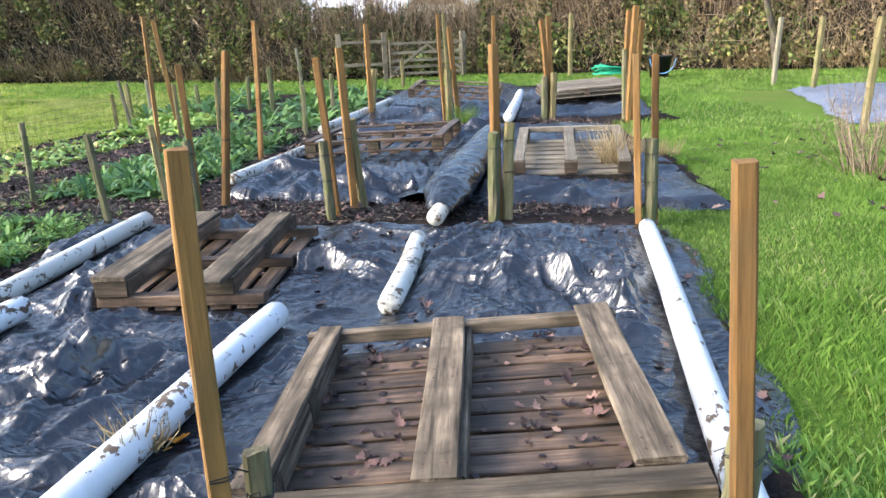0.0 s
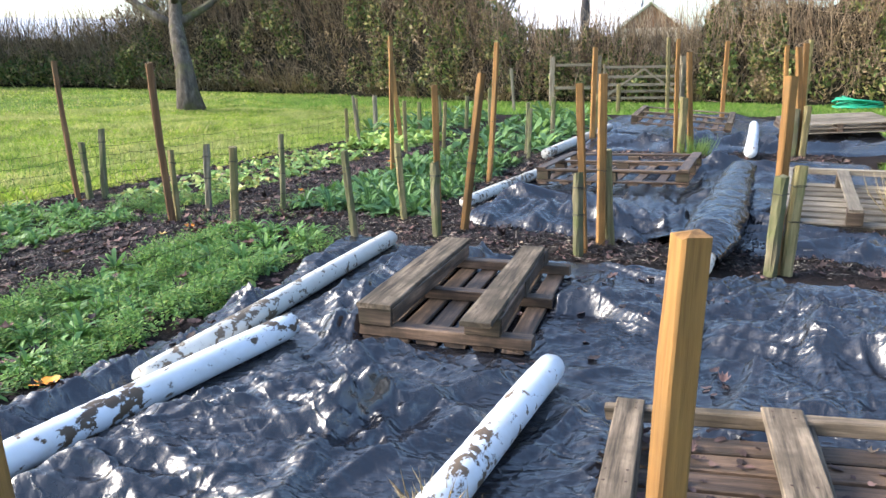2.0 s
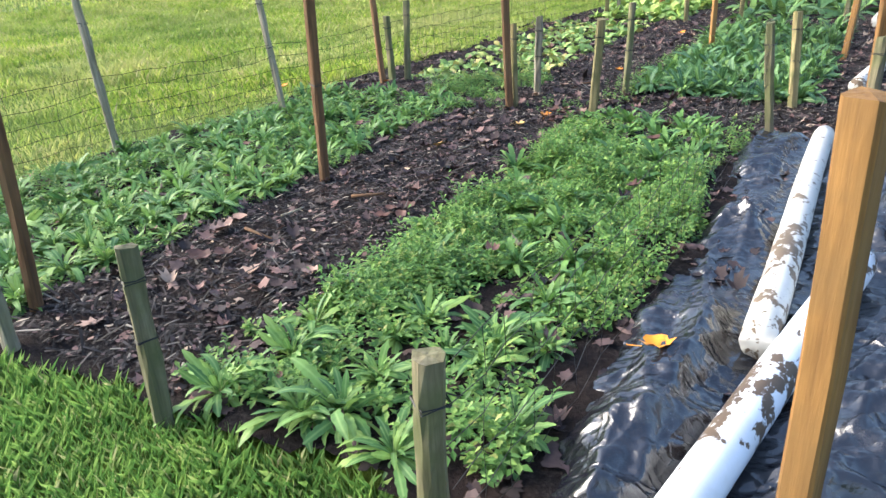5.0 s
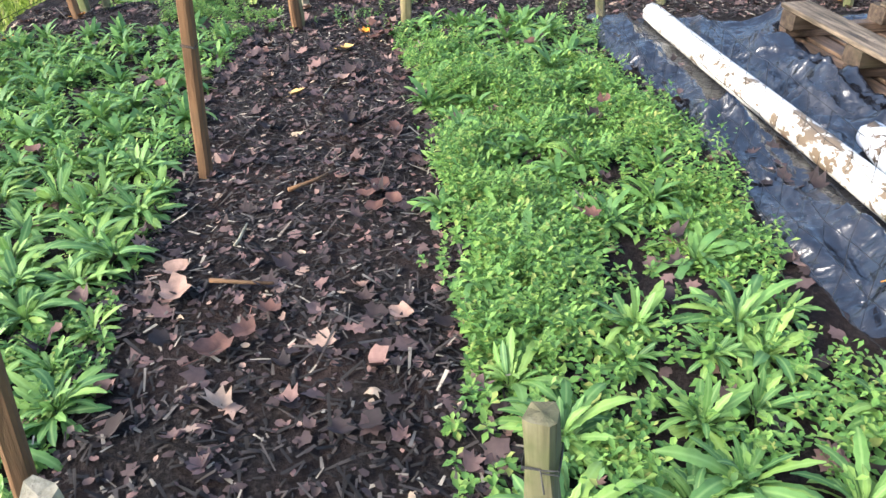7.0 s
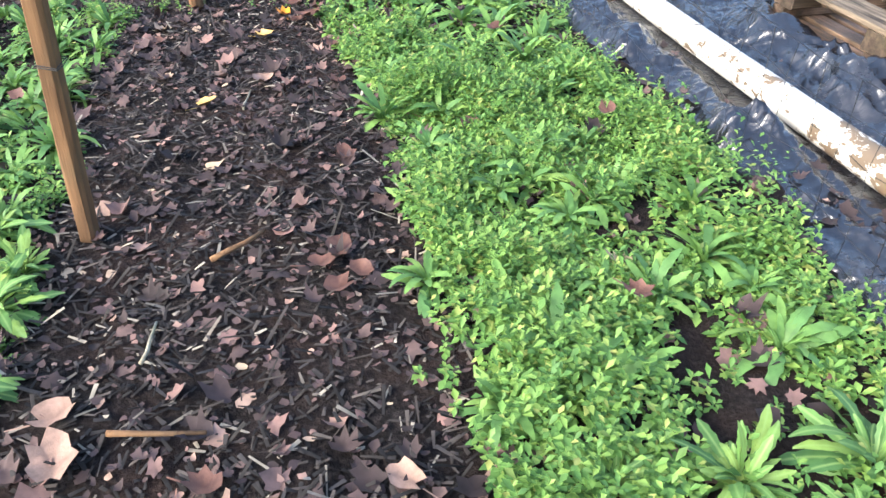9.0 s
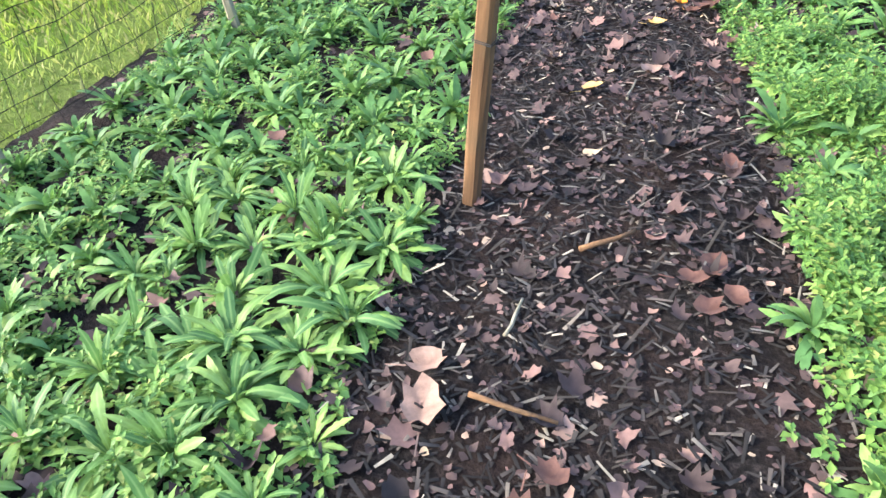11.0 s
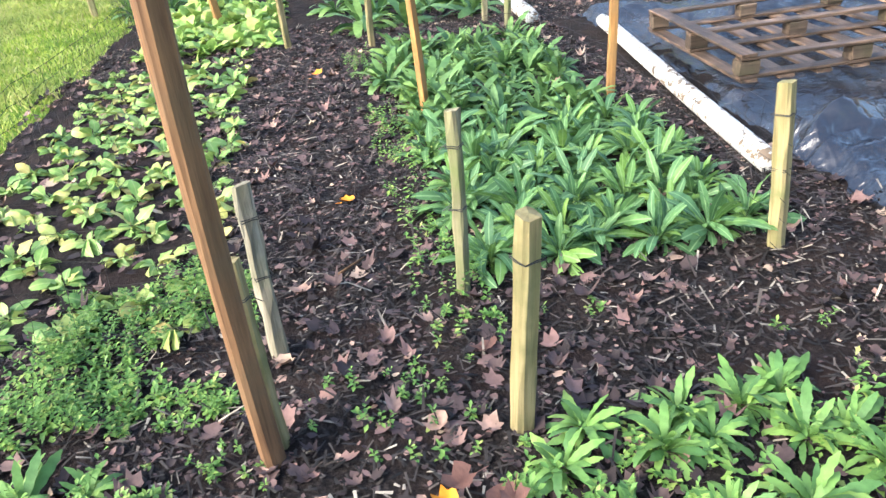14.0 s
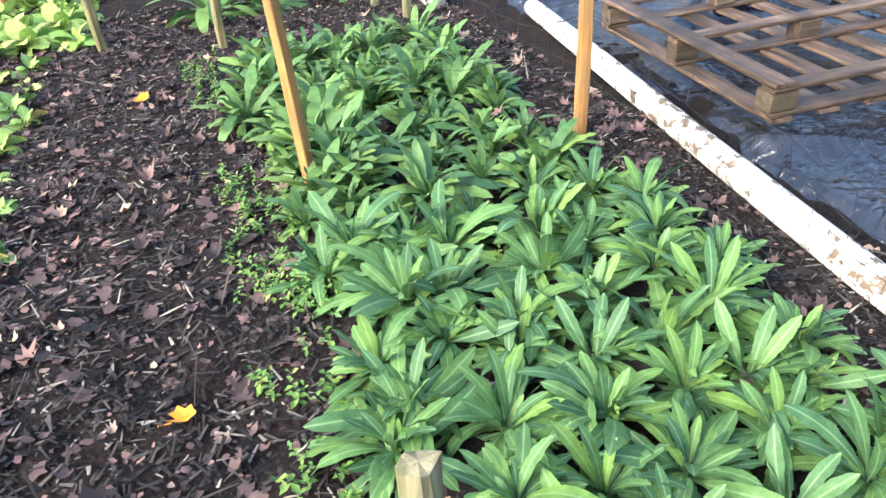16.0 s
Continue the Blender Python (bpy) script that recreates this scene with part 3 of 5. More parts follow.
poly_sheet("plastic_sheet", -2.6, 2.1, 0.9, 5.2, 0.0105, sheet1_z, edge1, "wrinkled shiny black polythene sheet over a bed")
poly_sheet("plastic_sheet", -2.0, 2.8, 4.7, 10.7, 0.02, sheet2_z, edge2, "wrinkled black polythene sheet billowing over the second bed")
poly_sheet("plastic_sheet", -2.1, 3.7, 10.8, 19.2, 0.05, sheet3_z, edge3, "black polythene sheet over the far bed")


def edge_tarp(x, y):
    w = wob(x, y, 47)
    return np.minimum.reduce([x - 5.35 - 0.27 * (y - 9.4) + w, 14 - x + w, y - (9.4 + 0.02 * (x - 5.4)) + w, 15.4 - y + w])


tarp_z = sheet_z(110, (5.4, 14, 9.4, 15.4), [(6, 10, 0, 90), (9, 12, 100, 260)], 0.20, 0.10, 90)
poly_sheet("tarpaulin", 5.0, 14.3, 9.0, 15.8, 0.06, tarp_z, edge_tarp, "grey-blue tarpaulin spread over grass", tarp_grey)



# ---- stakes ----
def stake(base, top, kind, size=0.05, turn=0.0, seed=0, tip="flat", label=""):
    """A square garden stake from the ground to its top."""
    r = random.Random(seed)
    b, t = Vector(base), Vector(top)
    L = (t - b).length
    mats = {"orange": stake_orange, "brown": stake_brown, "yellow": stake_yellow, "grey": stake_grey, "pale": stake_pale}
    words = {"orange": "orange-brown sawn wooden stake driven into the soil", "brown": "old reddish-brown wooden stake leaning in the soil", "yellow": "yellowish square wooden post, short and weathered",
             "grey": "short grey mossy wooden post, weathered", "pale": "pale split wooden post with a rough top"}
    rough = {"orange": 0.0012, "brown": 0.002, "yellow": 0.0025, "grey": 0.004, "pale": 0.005}[kind]
    c = size * (0.10 if kind == "orange" else 0.2)
    h = size / 2
    prof = [(-h + c, -h), (h - c, -h), (h, -h + c), (h, h - c), (h - c, h), (-h + c, h), (-h, h - c), (-h, -h + c)]
    seg = 8
    bx, by = r.uniform(-1, 1) * 0.008 * L, r.uniform(-1, 1) * 0.008 * L
    slope = r.uniform(-0.25, 0.25) if kind != "orange" else r.uniform(-0.06, 0.06)
    V, F = [], []
    sunk = 0.12
    for i in range(seg + 1):
        u = i / seg
        z = -sunk + (L + sunk) * u
        k = 4 * u * (1 - u)
        s = 1.0 if u < 0.99 else 0.97
        for x, y in prof:
            V.append((x * s + bx * k + r.uniform(-1, 1) * rough, y * s + by * k + r.uniform(-1, 1) * rough, z + (x * slope + r.uniform(-1, 1) * rough * 1.5 if i == seg else 0)))
    for i in range(seg):
        for j in range(8):
            a, q = i * 8 + j, i * 8 + (j + 1) % 8
            F.append((a, q, q + 8, a + 8))
    F.append(tuple(range(7, -1, -1)))
    V.append((bx * 0, 0, L + r.uniform(0.001, 0.004)))
    for j in range(8):
        F.append((seg * 8 + j, seg * 8 + (j + 1) % 8, len(V) - 1))
    ob = new("wooden_stake" if kind in ("orange", "brown") else "wooden_post", mesh_from("stake", V, F, mats[kind]))
    rot = (t - b).to_track_quat("Z", "Y").to_matrix().to_4x4() @ Matrix.Rotation(radians(turn), 4, "Z")
    ob.matrix_basis = Matrix.Translation(b) @ rot
    return tagged(ob, label or words[kind], "stake" if kind in ("orange", "brown") else "post", "garden stakes")


STAKES = [
    # front row
    ((0.08, 0.84, 0), (0.09, 0.83, 1.08), "orange", 0.038, -16), ((0.14, 0.90, 0), (0.13, 0.90, 0.50), "grey", 0.043, 12),
    ((1.10, 1.02, 0), (1.04, 1.03, 1.00), "orange", 0.041, 5), ((1.10, 1.08, 0), (1.11, 1.09, 0.44), "grey", 0.062, 0),
    ((-0.93, 0.77, 0), (-0.97, 0.75, 1.08), "orange", 0.038, -28), ((-0.83, 0.83, 0), (-0.85, 0.83, 0.50), "grey", 0.048, 20),
    ((-1.72, 0.85, 0), (-1.72, 0.82, 1.10), "orange", 0.038, -20), ((-1.61, 0.88, 0), (-1.63, 0.87, 0.55), "grey", 0.055, 10),
    ((-2.33, 1.00, 0), (-2.31, 0.97, 0.58), "grey", 0.053, 20), ((-3.32, 1.11, 0), (-3.35, 1.14, 0.54), "grey", 0.053, 25),
    ((-4.33, 1.36, 0), (-4.18, 1.35, 1.10), "brown", 0.045, 20), ((-4.13, 1.14, 0), (-4.11, 1.13, 0.48), "pale", 0.05, 20),
    # left beds
    ((-4.31, 3.09, 0), (-4.14, 2.94, 1.26), "brown", 0.05, 25),
    ((-4.08, 5.07, 0), (-4.06, 4.96, 1.34), "brown", 0.058, 20), ((-4.06, 5.13, 0), (-4.07, 5.12, 0.62), "yellow", 0.045, 20),
    ((-4.06, 5.56, 0), (-4.07, 5.62, 0.62), "pale", 0.055, 10), ((-3.39, 4.98, 0), (-3.35, 4.98, 0.68), "yellow", 0.06, 20),
    ((-3.39, 5.74, 0), (-3.37, 5.76, 0.71), "grey", 0.045, 10), ((-2.19, 4.76, 0), (-2.27, 4.79, 0.69), "grey", 0.05, 10),
    ((-2.16, 5.68, 0), (-2.21, 5.68, 0.66), "yellow", 0.055, 30),
    ((-5.62, 5.60, 0), (-5.67, 5.57, 1.38), "brown", 0.05, 20), ((-5.60, 5.72, 0), (-5.62, 5.72, 0.60), "grey", 0.055, 0), ((-5.48, 5.80, 0), (-5.48, 5.86, 0.72), "grey", 0.055, 15),
    ((-5.74, 4.36, 0), (-5.86, 4.36, 1.02), "pale", 0.045, 15), ((-5.93, 2.96, 0), (-5.98, 2.94, 1.04), "pale", 0.045, 15),
    ((-6.10, 1.60, 0), (-6.12, 1.55, 1.0), "grey", 0.045, 15),
    ((-3.15, 7.85, 0), (-3.19, 8.00, 1.64), "orange", 0.045, 20), ((-1.96, 7.78, 0), (-1.90, 7.88, 1.54), "orange", 0.05, 20),
    ((-4.00, 10.5, 0), (-4.01, 10.5, 0.80), "yellow", 0.06, 20), ((-3.25, 10.1, 0), (-3.22, 10.1, 0.80), "yellow", 0.055, 10),
    ((-5.33, 11.2, 0), (-5.34, 11.2, 0.64), "yellow", 0.06, 20), ((-5.20, 11.4, 0), (-5.30, 11.4, 0.84), "pale", 0.05, 10),
    ((-2.10, 10.5, 0), (-2.08, 10.5, 0.78), "grey", 0.05, 10), ((-1.98, 10.1, 0), (-1.96, 10.1, 0.72), "grey", 0.055, 10),
    # second row of the covered beds
    ((-1.68, 5.14, 0), (-1.69, 5.13, 0.58), "grey", 0.062, 20), ((-1.70, 5.24, 0), (-1.72, 5.24, 1.15), "orange", 0.05, 20),
    ((-1.52, 5.33, 0), (-1.395, 5.40, 1.23), "orange", 0.052, 25),
    ((-0.55, 4.84, 0), (-0.57, 4.83, 0.58), "grey", 0.060, 15), ((-0.53, 4.96, 0), (-0.60, 4.98, 1.16), "orange", 0.05, 15),
    ((-0.44, 5.18, 0), (-0.47, 5.18, 1.22), "orange", 0.055, 20), ((-0.38, 5.26, 0), (-0.43, 5.26, 0.69), "yellow", 0.065, 20),
    ((0.67, 4.70, 0), (0.66, 4.72, 1.20), "orange", 0.058, 5), ((0.64, 4.63, 0), (0.65, 4.62, 0.63), "grey", 0.068, 5), ((0.74, 4.71, 0), (0.76, 4.71, 0.68), "yellow", 0.068, 10),
    ((1.60, 4.44, 0), (1.55, 4.46, 1.11), "orange", 0.045, 10), ((1.68, 4.47, 0), (1.67, 4.48, 0.57), "grey", 0.07, 10), ((1.72, 4.53, 0), (1.69, 4.54, 1.10), "orange", 0.045, 10),
    # third row
    ((0.0, 11.1, 0), (-0.06, 11.1, 1.64), "orange", 0.05, 20), ((0.07, 11.05, 0), (0.07, 11.05, 0.83), "yellow", 0.10, 20),
    ((0.22, 11.2, 0), (0.10, 11.2, 1.46), "orange", 0.07, 20), ((1.62, 11.1, 0), (1.50, 11.1, 1.50), "orange", 0.07, 20), ((1.54, 11.0, 0), (1.54, 11.0, 0.68), "grey", 0.09, 10),
    ((1.66, 11.0, 0), (1.68, 11.0, 0.72), "yellow", 0.09, 10), ((1.68, 11.3, 0), (1.62, 11.3, 1.55), "orange", 0.07, 10),
    ((2.72, 10.8, 0), (2.74, 10.8, 1.57), "orange", 0.07, 10), ((2.70, 10.7, 0), (2.67, 10.7, 1.03), "grey", 0.07, 10), ((2.74, 10.6, 0), (2.80, 10.6, 1.62), "orange", 0.08, 10), ((2.83, 10.76, 0), (2.92, 10.75, 1.43), "orange", 0.07, 10),
    ((-1.40, 12.7, 0), (-1.40, 12.7, 1.59), "orange", 0.08, 20), ((-1.44, 13.0, 0), (-1.34, 13.0, 0.82), "yellow", 0.12, 10), ((-2.13, 12.9, 0), (-2.12, 12.9, 0.77), "grey", 0.08, 10),
    ((-4.75, 12.2, 0), (-4.93, 12.2, 1.77), "orange", 0.08, 20), ((-6.55, 14.2, 0), (-6.57, 14.2, 0.69), "yellow", 0.09, 10), ((-6.15, 14.3, 0), (-6.16, 14.3, 0.74), "pale", 0.09, 10),
    ((-5.05, 14.0, 0), (-5.05, 14.0, 0.62), "grey", 0.08, 10), ((-4.65, 14.1, 0), (-4.66, 14.1, 0.75), "grey", 0.08, 10), ((-4.34, 15.0, 0), (-4.32, 15.0, 0.70), "grey", 0.08, 10), ((-3.50, 13.8, 0), (-3.50, 13.8, 0.91), "grey", 0.1, 10),
    # far end
    ((0.9, 17.5, 0), (0.9, 17.5, 1.79), "orange", 0.09, 10), ((-1.7, 21.2, 0), (-1.7, 21.2, 0.8), "yellow", 0.11, 10), ((3.6, 25.0, 0), (3.62, 25.0, 2.0), "yellow", 0.13, 10),
    ((-4.85, 21.9, 0), (-4.95, 21.9, 1.25), "pale", 0.09, 10), ((2.6, 21.0, 0), (2.5, 21.0, 1.75), "orange", 0.1, 10), ((-0.35, 20.5, 0), (-0.42, 20.5, 2.0), "yellow", 0.1, 10),
    # beside the tarpaulin
    ((7.4, 17.3, 0), (7.45, 17.3, 1.47), "pale", 0.1, 10), ((7.2, 14.8, 0), (7.27, 14.8, 1.43), "yellow", 0.1, 10), ((5.0, 8.39, 0), (5.06, 8.38, 1.31), "yellow", 0.075, 10),
]
def wire_tie(post, size, z, seed):
    """A loop of dark wire twisted round a post."""
    r = random.Random(seed)
    h = size / 2 + 0.0025
    ring = [(h, 0), (h, h), (0, h), (-h, h), (-h, 0), (-h, -h), (0, -h), (h, -h)]
    pts = []
    for k in range(17):
        x, y = ring[k % 8]
        pts.append((x, y, z + 0.006 * k / 8 + r.uniform(-1, 1) * 0.003))
    pts.append((h + 0.03, 0.01, z - 0.012))
    V, F = tube(pts, [0.0016] * len(pts), 4)
    part("wire_tie", mesh_from("wire_tie", V, F, net_black), post, "thin dark wire tie")


for i, (b0, t0, kind, size, turn) in enumerate(STAKES):
    post = stake(b0, t0, kind, size, turn, 100 + i)
    if b0[1] < 9 and kind in ("grey", "yellow", "pale"):
        wire_tie(post, size, t0[2] * 0.82, 700 + i)
        if i % 2:
            wire_tie(post, size, t0[2] * 0.5, 800 + i)
    elif b0[1] < 9 and i % 3 == 0:
        wire_tie(post, size, t0[2] * 0.45, 900 + i)


# ---- white poles ----
def pole(a, b, r, mat, label, seed, taper=1.0):
    rnd = random.Random(seed)
    A, B = Vector(a), Vector(b)
    L = (B - A).length
    n, sides = max(8, int(L / 0.12)), 20
    V, F = [], []
    for i in range(n + 1):
        u = i / n
        rr = r * (1 + (taper - 1) * u)
        end = i in (0, n)
        ox, oy = 0.006 * math.sin(u * 5 + seed), 0.005 * math.sin(u * 3.3 + seed * 2)
        for j in range(sides):
            an = 2 * math.pi * j / sides
            q = rr * (0.95 if end else 1.0) * (1 + 0.02 * math.sin(an * 2 + seed) + rnd.uniform(-1, 1) * 0.008)
            V.append((q * math.cos(an) + ox, q * math.sin(an) + oy, L * u + (rnd.uniform(-1, 1) * 0.008 if end else 0)))
    for i in range(n):
        for j in range(sides):
            p, s = i * sides + j, i * sides + (j + 1) % sides
            F.append((p, s, s + sides, p + sides))
    for k, i in ((0, 0), (1, n)):
        c = len(V)
        V.append((V[i * sides][0] * 0, 0, 0.012 if k == 0 else L - 0.012))
        for j in range(sides):
            p, s = i * sides + j, i * sides + (j + 1) % sides
            F.append((s, p, c) if k == 0 else (p, s, c))
    ob = new("white_pole", mesh_from("white_pole", V, F, mat, True))
    ob.matrix_basis = Matrix.Translation(A) @ (B - A).to_track_quat("Z", "Y").to_matrix().to_4x4()
    return tagged(ob, label, "pole", "white poles")


pole((1.207, 1.20, 0.075), (1.575, 4.10, 0.085), 0.052, paint_white, "long white-painted pole with flaking paint along the sheet edge", 1)
pole((0.125, 2.84, 0.07), (0.167, 3.98, 0.07), 0.056, paint_worn, "short white-painted pole with a broken end on black plastic", 2)
pole((-0.60, 1.05, 0.08), (-0.365, 2.70, 0.085), 0.062, paint_white, "white-painted pole with peeling rusty patches", 3)
pole((-1.887, 2.12, 0.085), (-1.895, 4.72, 0.08), 0.058, paint_worn, "worn white pole lying at the sheet's edge", 4)
pole((-2.00, 0.95, 0.08), (-1.645, 2.85, 0.085), 0.060, paint_heavy, "white pole with large dark flaked patches", 5)
pole((-1.80, 6.28, 0.065), (-1.27, 9.6, 0.075), 0.058, paint_worn, "long white pole beside the leafy bed", 6)
pole((-1.74, 10.15, 0.075), (-1.35, 15.2, 0.085), 0.075, paint_worn, "white pole along the far sheet's edge", 7)
pole((0.98, 10.6, 0.12), (1.42, 15.6, 0.12), 0.085, paint_white, "white pole lying across the far black sheet", 8)


# ---- pallets ----
def pallet(label, m, boards, seed):
    """boards: (part name, from-corner x, y, z, length, width, height, along, material)."""
    p = thing("wooden_pallet", label, "pallet", m, "pallets")
    for i, (name, x, y, z, L, w, h, along, mat) in enumerate(boards):
        me = beam(L, w, h, name, mat, seed * 100 + i)
        r = random.Random(seed * 1000 + i)
        part(name, me, p, "", Matrix.Translation((x, y, z)) @ Matrix.Rotation(radians((90 if along == "y" else 0) + r.uniform(-0.7, 0.7)), 4, "Z"))
    return p


def nails(p, spots):
    V, F = [], []
    for x, y, z in spots:
        k = len(V)
        V += [(x + 0.005 * math.cos(a), y + 0.005 * math.sin(a), z + 0.0015) for a in np.linspace(0, 2 * math.pi, 7)[:6]] + [(x, y, z + 0.003)]
        F += [(k + j, k + (j + 1) % 6, k + 6) for j in range(6)]
    part("nails", mesh_from("nails", V, F, nail_rust), p, "dark rusty nail heads")


W, D = 1.13, 1.14
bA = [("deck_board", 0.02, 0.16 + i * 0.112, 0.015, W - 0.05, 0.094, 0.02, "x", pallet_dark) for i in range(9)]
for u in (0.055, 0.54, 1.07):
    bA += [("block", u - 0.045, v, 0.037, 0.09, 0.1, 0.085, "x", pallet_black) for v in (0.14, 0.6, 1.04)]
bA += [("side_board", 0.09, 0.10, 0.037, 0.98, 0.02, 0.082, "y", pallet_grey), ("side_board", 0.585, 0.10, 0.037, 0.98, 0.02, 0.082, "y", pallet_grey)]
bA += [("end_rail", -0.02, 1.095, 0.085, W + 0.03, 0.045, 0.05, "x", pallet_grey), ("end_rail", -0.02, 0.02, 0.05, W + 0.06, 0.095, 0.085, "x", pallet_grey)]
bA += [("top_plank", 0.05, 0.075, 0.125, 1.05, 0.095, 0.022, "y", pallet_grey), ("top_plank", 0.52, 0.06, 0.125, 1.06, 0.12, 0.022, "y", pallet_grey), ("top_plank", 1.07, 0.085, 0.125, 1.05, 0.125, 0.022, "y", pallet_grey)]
pA = pallet("weathered grey wooden pallet with leaves, on black plastic", pose(-0.075, 1.17, 0.035, 0, -3.8, 0.4), bA, 1)
nails(pA, [(u + du, v, 0.148) for u in (0.05, 0.52, 1.07) for du in (-0.03, 0.03) for v in (0.12, 0.17, 0.6, 0.66, 1.05, 1.09)])

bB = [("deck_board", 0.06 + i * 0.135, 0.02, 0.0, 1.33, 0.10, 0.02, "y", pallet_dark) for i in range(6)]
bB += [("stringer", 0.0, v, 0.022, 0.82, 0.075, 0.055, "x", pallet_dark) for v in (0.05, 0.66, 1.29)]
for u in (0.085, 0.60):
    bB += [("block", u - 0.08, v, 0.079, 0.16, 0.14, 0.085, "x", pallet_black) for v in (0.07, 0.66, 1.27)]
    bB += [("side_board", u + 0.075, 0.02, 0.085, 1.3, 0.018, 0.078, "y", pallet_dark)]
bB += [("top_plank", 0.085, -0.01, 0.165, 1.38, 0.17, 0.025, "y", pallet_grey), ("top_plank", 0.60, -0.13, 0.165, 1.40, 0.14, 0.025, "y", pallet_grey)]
pB = pallet("damp dark wooden pallet with two thick planks on top", pose(-1.315, 2.90, 0.028, 0, 0, 1.0), bB, 2)
nails(pB, [(u + du, v, 0.191) for u in (0.085, 0.60) for du in (-0.04, 0.0, 0.04) for v in (0.05, 0.12, 0.64, 0.7, 1.24, 1.3)])


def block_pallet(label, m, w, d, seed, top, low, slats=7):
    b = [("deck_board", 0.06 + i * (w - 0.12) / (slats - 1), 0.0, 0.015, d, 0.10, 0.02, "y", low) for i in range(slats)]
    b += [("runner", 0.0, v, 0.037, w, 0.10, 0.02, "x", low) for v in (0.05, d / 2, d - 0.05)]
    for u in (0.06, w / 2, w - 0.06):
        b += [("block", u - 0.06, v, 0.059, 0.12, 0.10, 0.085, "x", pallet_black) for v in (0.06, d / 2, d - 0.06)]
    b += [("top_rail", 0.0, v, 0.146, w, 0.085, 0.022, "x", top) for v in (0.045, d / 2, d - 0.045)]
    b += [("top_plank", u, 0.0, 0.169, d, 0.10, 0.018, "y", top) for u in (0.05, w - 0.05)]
    return pallet(label, m, b, seed)


block_pallet("dark wooden pallet lying upside down on black plastic", pose(-1.33, 7.33, 0.085, 0, -1.5, -5.5), 1.50, 1.55, 3, pallet_dark, pallet_dark)
bD = [("deck_board", 0.0, 0.08 + i * 0.165, 0.03, 1.0, 0.11, 0.02, "x", pallet_pale) for i in range(8)]
for u in (0.05, 0.5, 0.95):
    bD += [("block", u - 0.055, v, 0.052, 0.11, 0.12, 0.105, "x", pallet_black) for v in (0.04, 1.2)]
    bD += [("top_plank", u, -0.02, 0.158, 1.32, 0.095, 0.022, "y", pallet_pale)]
bD += [("end_rail", 0.0, 1.29, 0.13, 1.0, 0.06, 0.05, "x", pallet_pale)]
pallet("pale slatted wooden pallet tilted on black plastic", pose(0.83, 5.95, 0.05, 5.5, 0, -6), bD, 4)
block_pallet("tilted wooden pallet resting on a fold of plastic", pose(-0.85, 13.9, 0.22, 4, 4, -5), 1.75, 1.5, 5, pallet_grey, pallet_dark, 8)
bF = []
for lay in range(3):
    bF += [("deck_board", 0.02 * lay, 0.07 + i * 0.2, 0.02 + 0.07 * lay, 1.55, 0.13, 0.022, "x", pallet_pale) for i in range(8)]
    bF += [("runner", u, 0.0, 0.044 + 0.07 * lay, 1.5, 0.09, 0.045, "y", pallet_dark) for u in (0.06, 0.78, 1.5)] if lay < 2 else []
pallet("stacked pale slatted pallets on the far black sheet", pose(1.72, 13.1, 0.12, 2, -3, 2), bF, 6)


# ---- rolled black plastic round a pole ----
def plastic_roll():
    a, b = Vector((0.24, 4.45, 0.09)), Vector((0.69, 8.05, 0.155))
    root = thing("plastic_roll", "crumpled black polythene rolled round a white pole", "plastic sheet", Matrix.Translation(a))
    d = b - a
    L = d.length
    n, sides = 260, 56
    U, A = np.meshgrid(np.linspace(0, 1, n), np.linspace(0, 2 * np.pi, sides, endpoint=False), indexing="ij")
    s = U * L
    r = 0.105 + 0.05 * vnoise(s, A * 0 + 2, 1.3, 131) + 0.02 * np.clip((s - 0.3) / 0.6, 0, 1)
    r = r + 0.03 * fold(s, A * 0.25, 0.9, 3.5, 133, 1.0) + 0.016 * fold(s, A * 0.3, 0.6, 9, 135, 1.0) + 0.008 * fold(s, A * 0.3, 1.0, 18, 137, 1.0) - 0.03
    r = 0.064 + (r - 0.064) * np.clip(U / 0.10, 0, 1) ** 0.7 * (1 - 0.35 * U)
    q = d.to_track_quat("Z", "Y").to_matrix()
    Q = np.array(q)
    loc = np.stack([r * np.cos(A) * 1.25, r * np.sin(A) * 0.85, 0.17 + s * (L - 0.17) / L], -1).reshape(-1, 3) @ Q.T
    loc[:, 2] = np.maximum(loc[:, 2] + 0.06 * np.repeat(np.clip(np.linspace(0, 1, n) / 0.1, 0, 1), sides), -0.085)
    I, J = np.meshgrid(np.arange(n - 1), np.arange(sides), indexing="ij")
    p, k = I * sides + J, I * sides + (J + 1) % sides
    F = np.stack([p, k, k + sides, p + sides], -1).reshape(-1, 4)
    part("wrapping", tri_soup("wrapping", loc, F, polythene_roll, True), root, "shiny crumpled black wrapping")
    V, Fp = tube([Vector((0, 0, 0)), d * 0.5], [0.06, 0.06], 18)
    part("pole", mesh_from("pole", V, Fp, paint_worn, True), root, "cream-white pole end")
    # loose folds beside the roll
    f = sheet_z(150, (-0.9, 0.6, 0.5, 4.5), [(-0.2, 1.5, 0, 360), (0.1, 3.0, 0, 360)], 0.10, 0.09, 120)

    def beside(x, y):
        return -(x - 0.126 * y) + 0.16 * (vnoise(x, y, 1.5, 151) - 0.5)

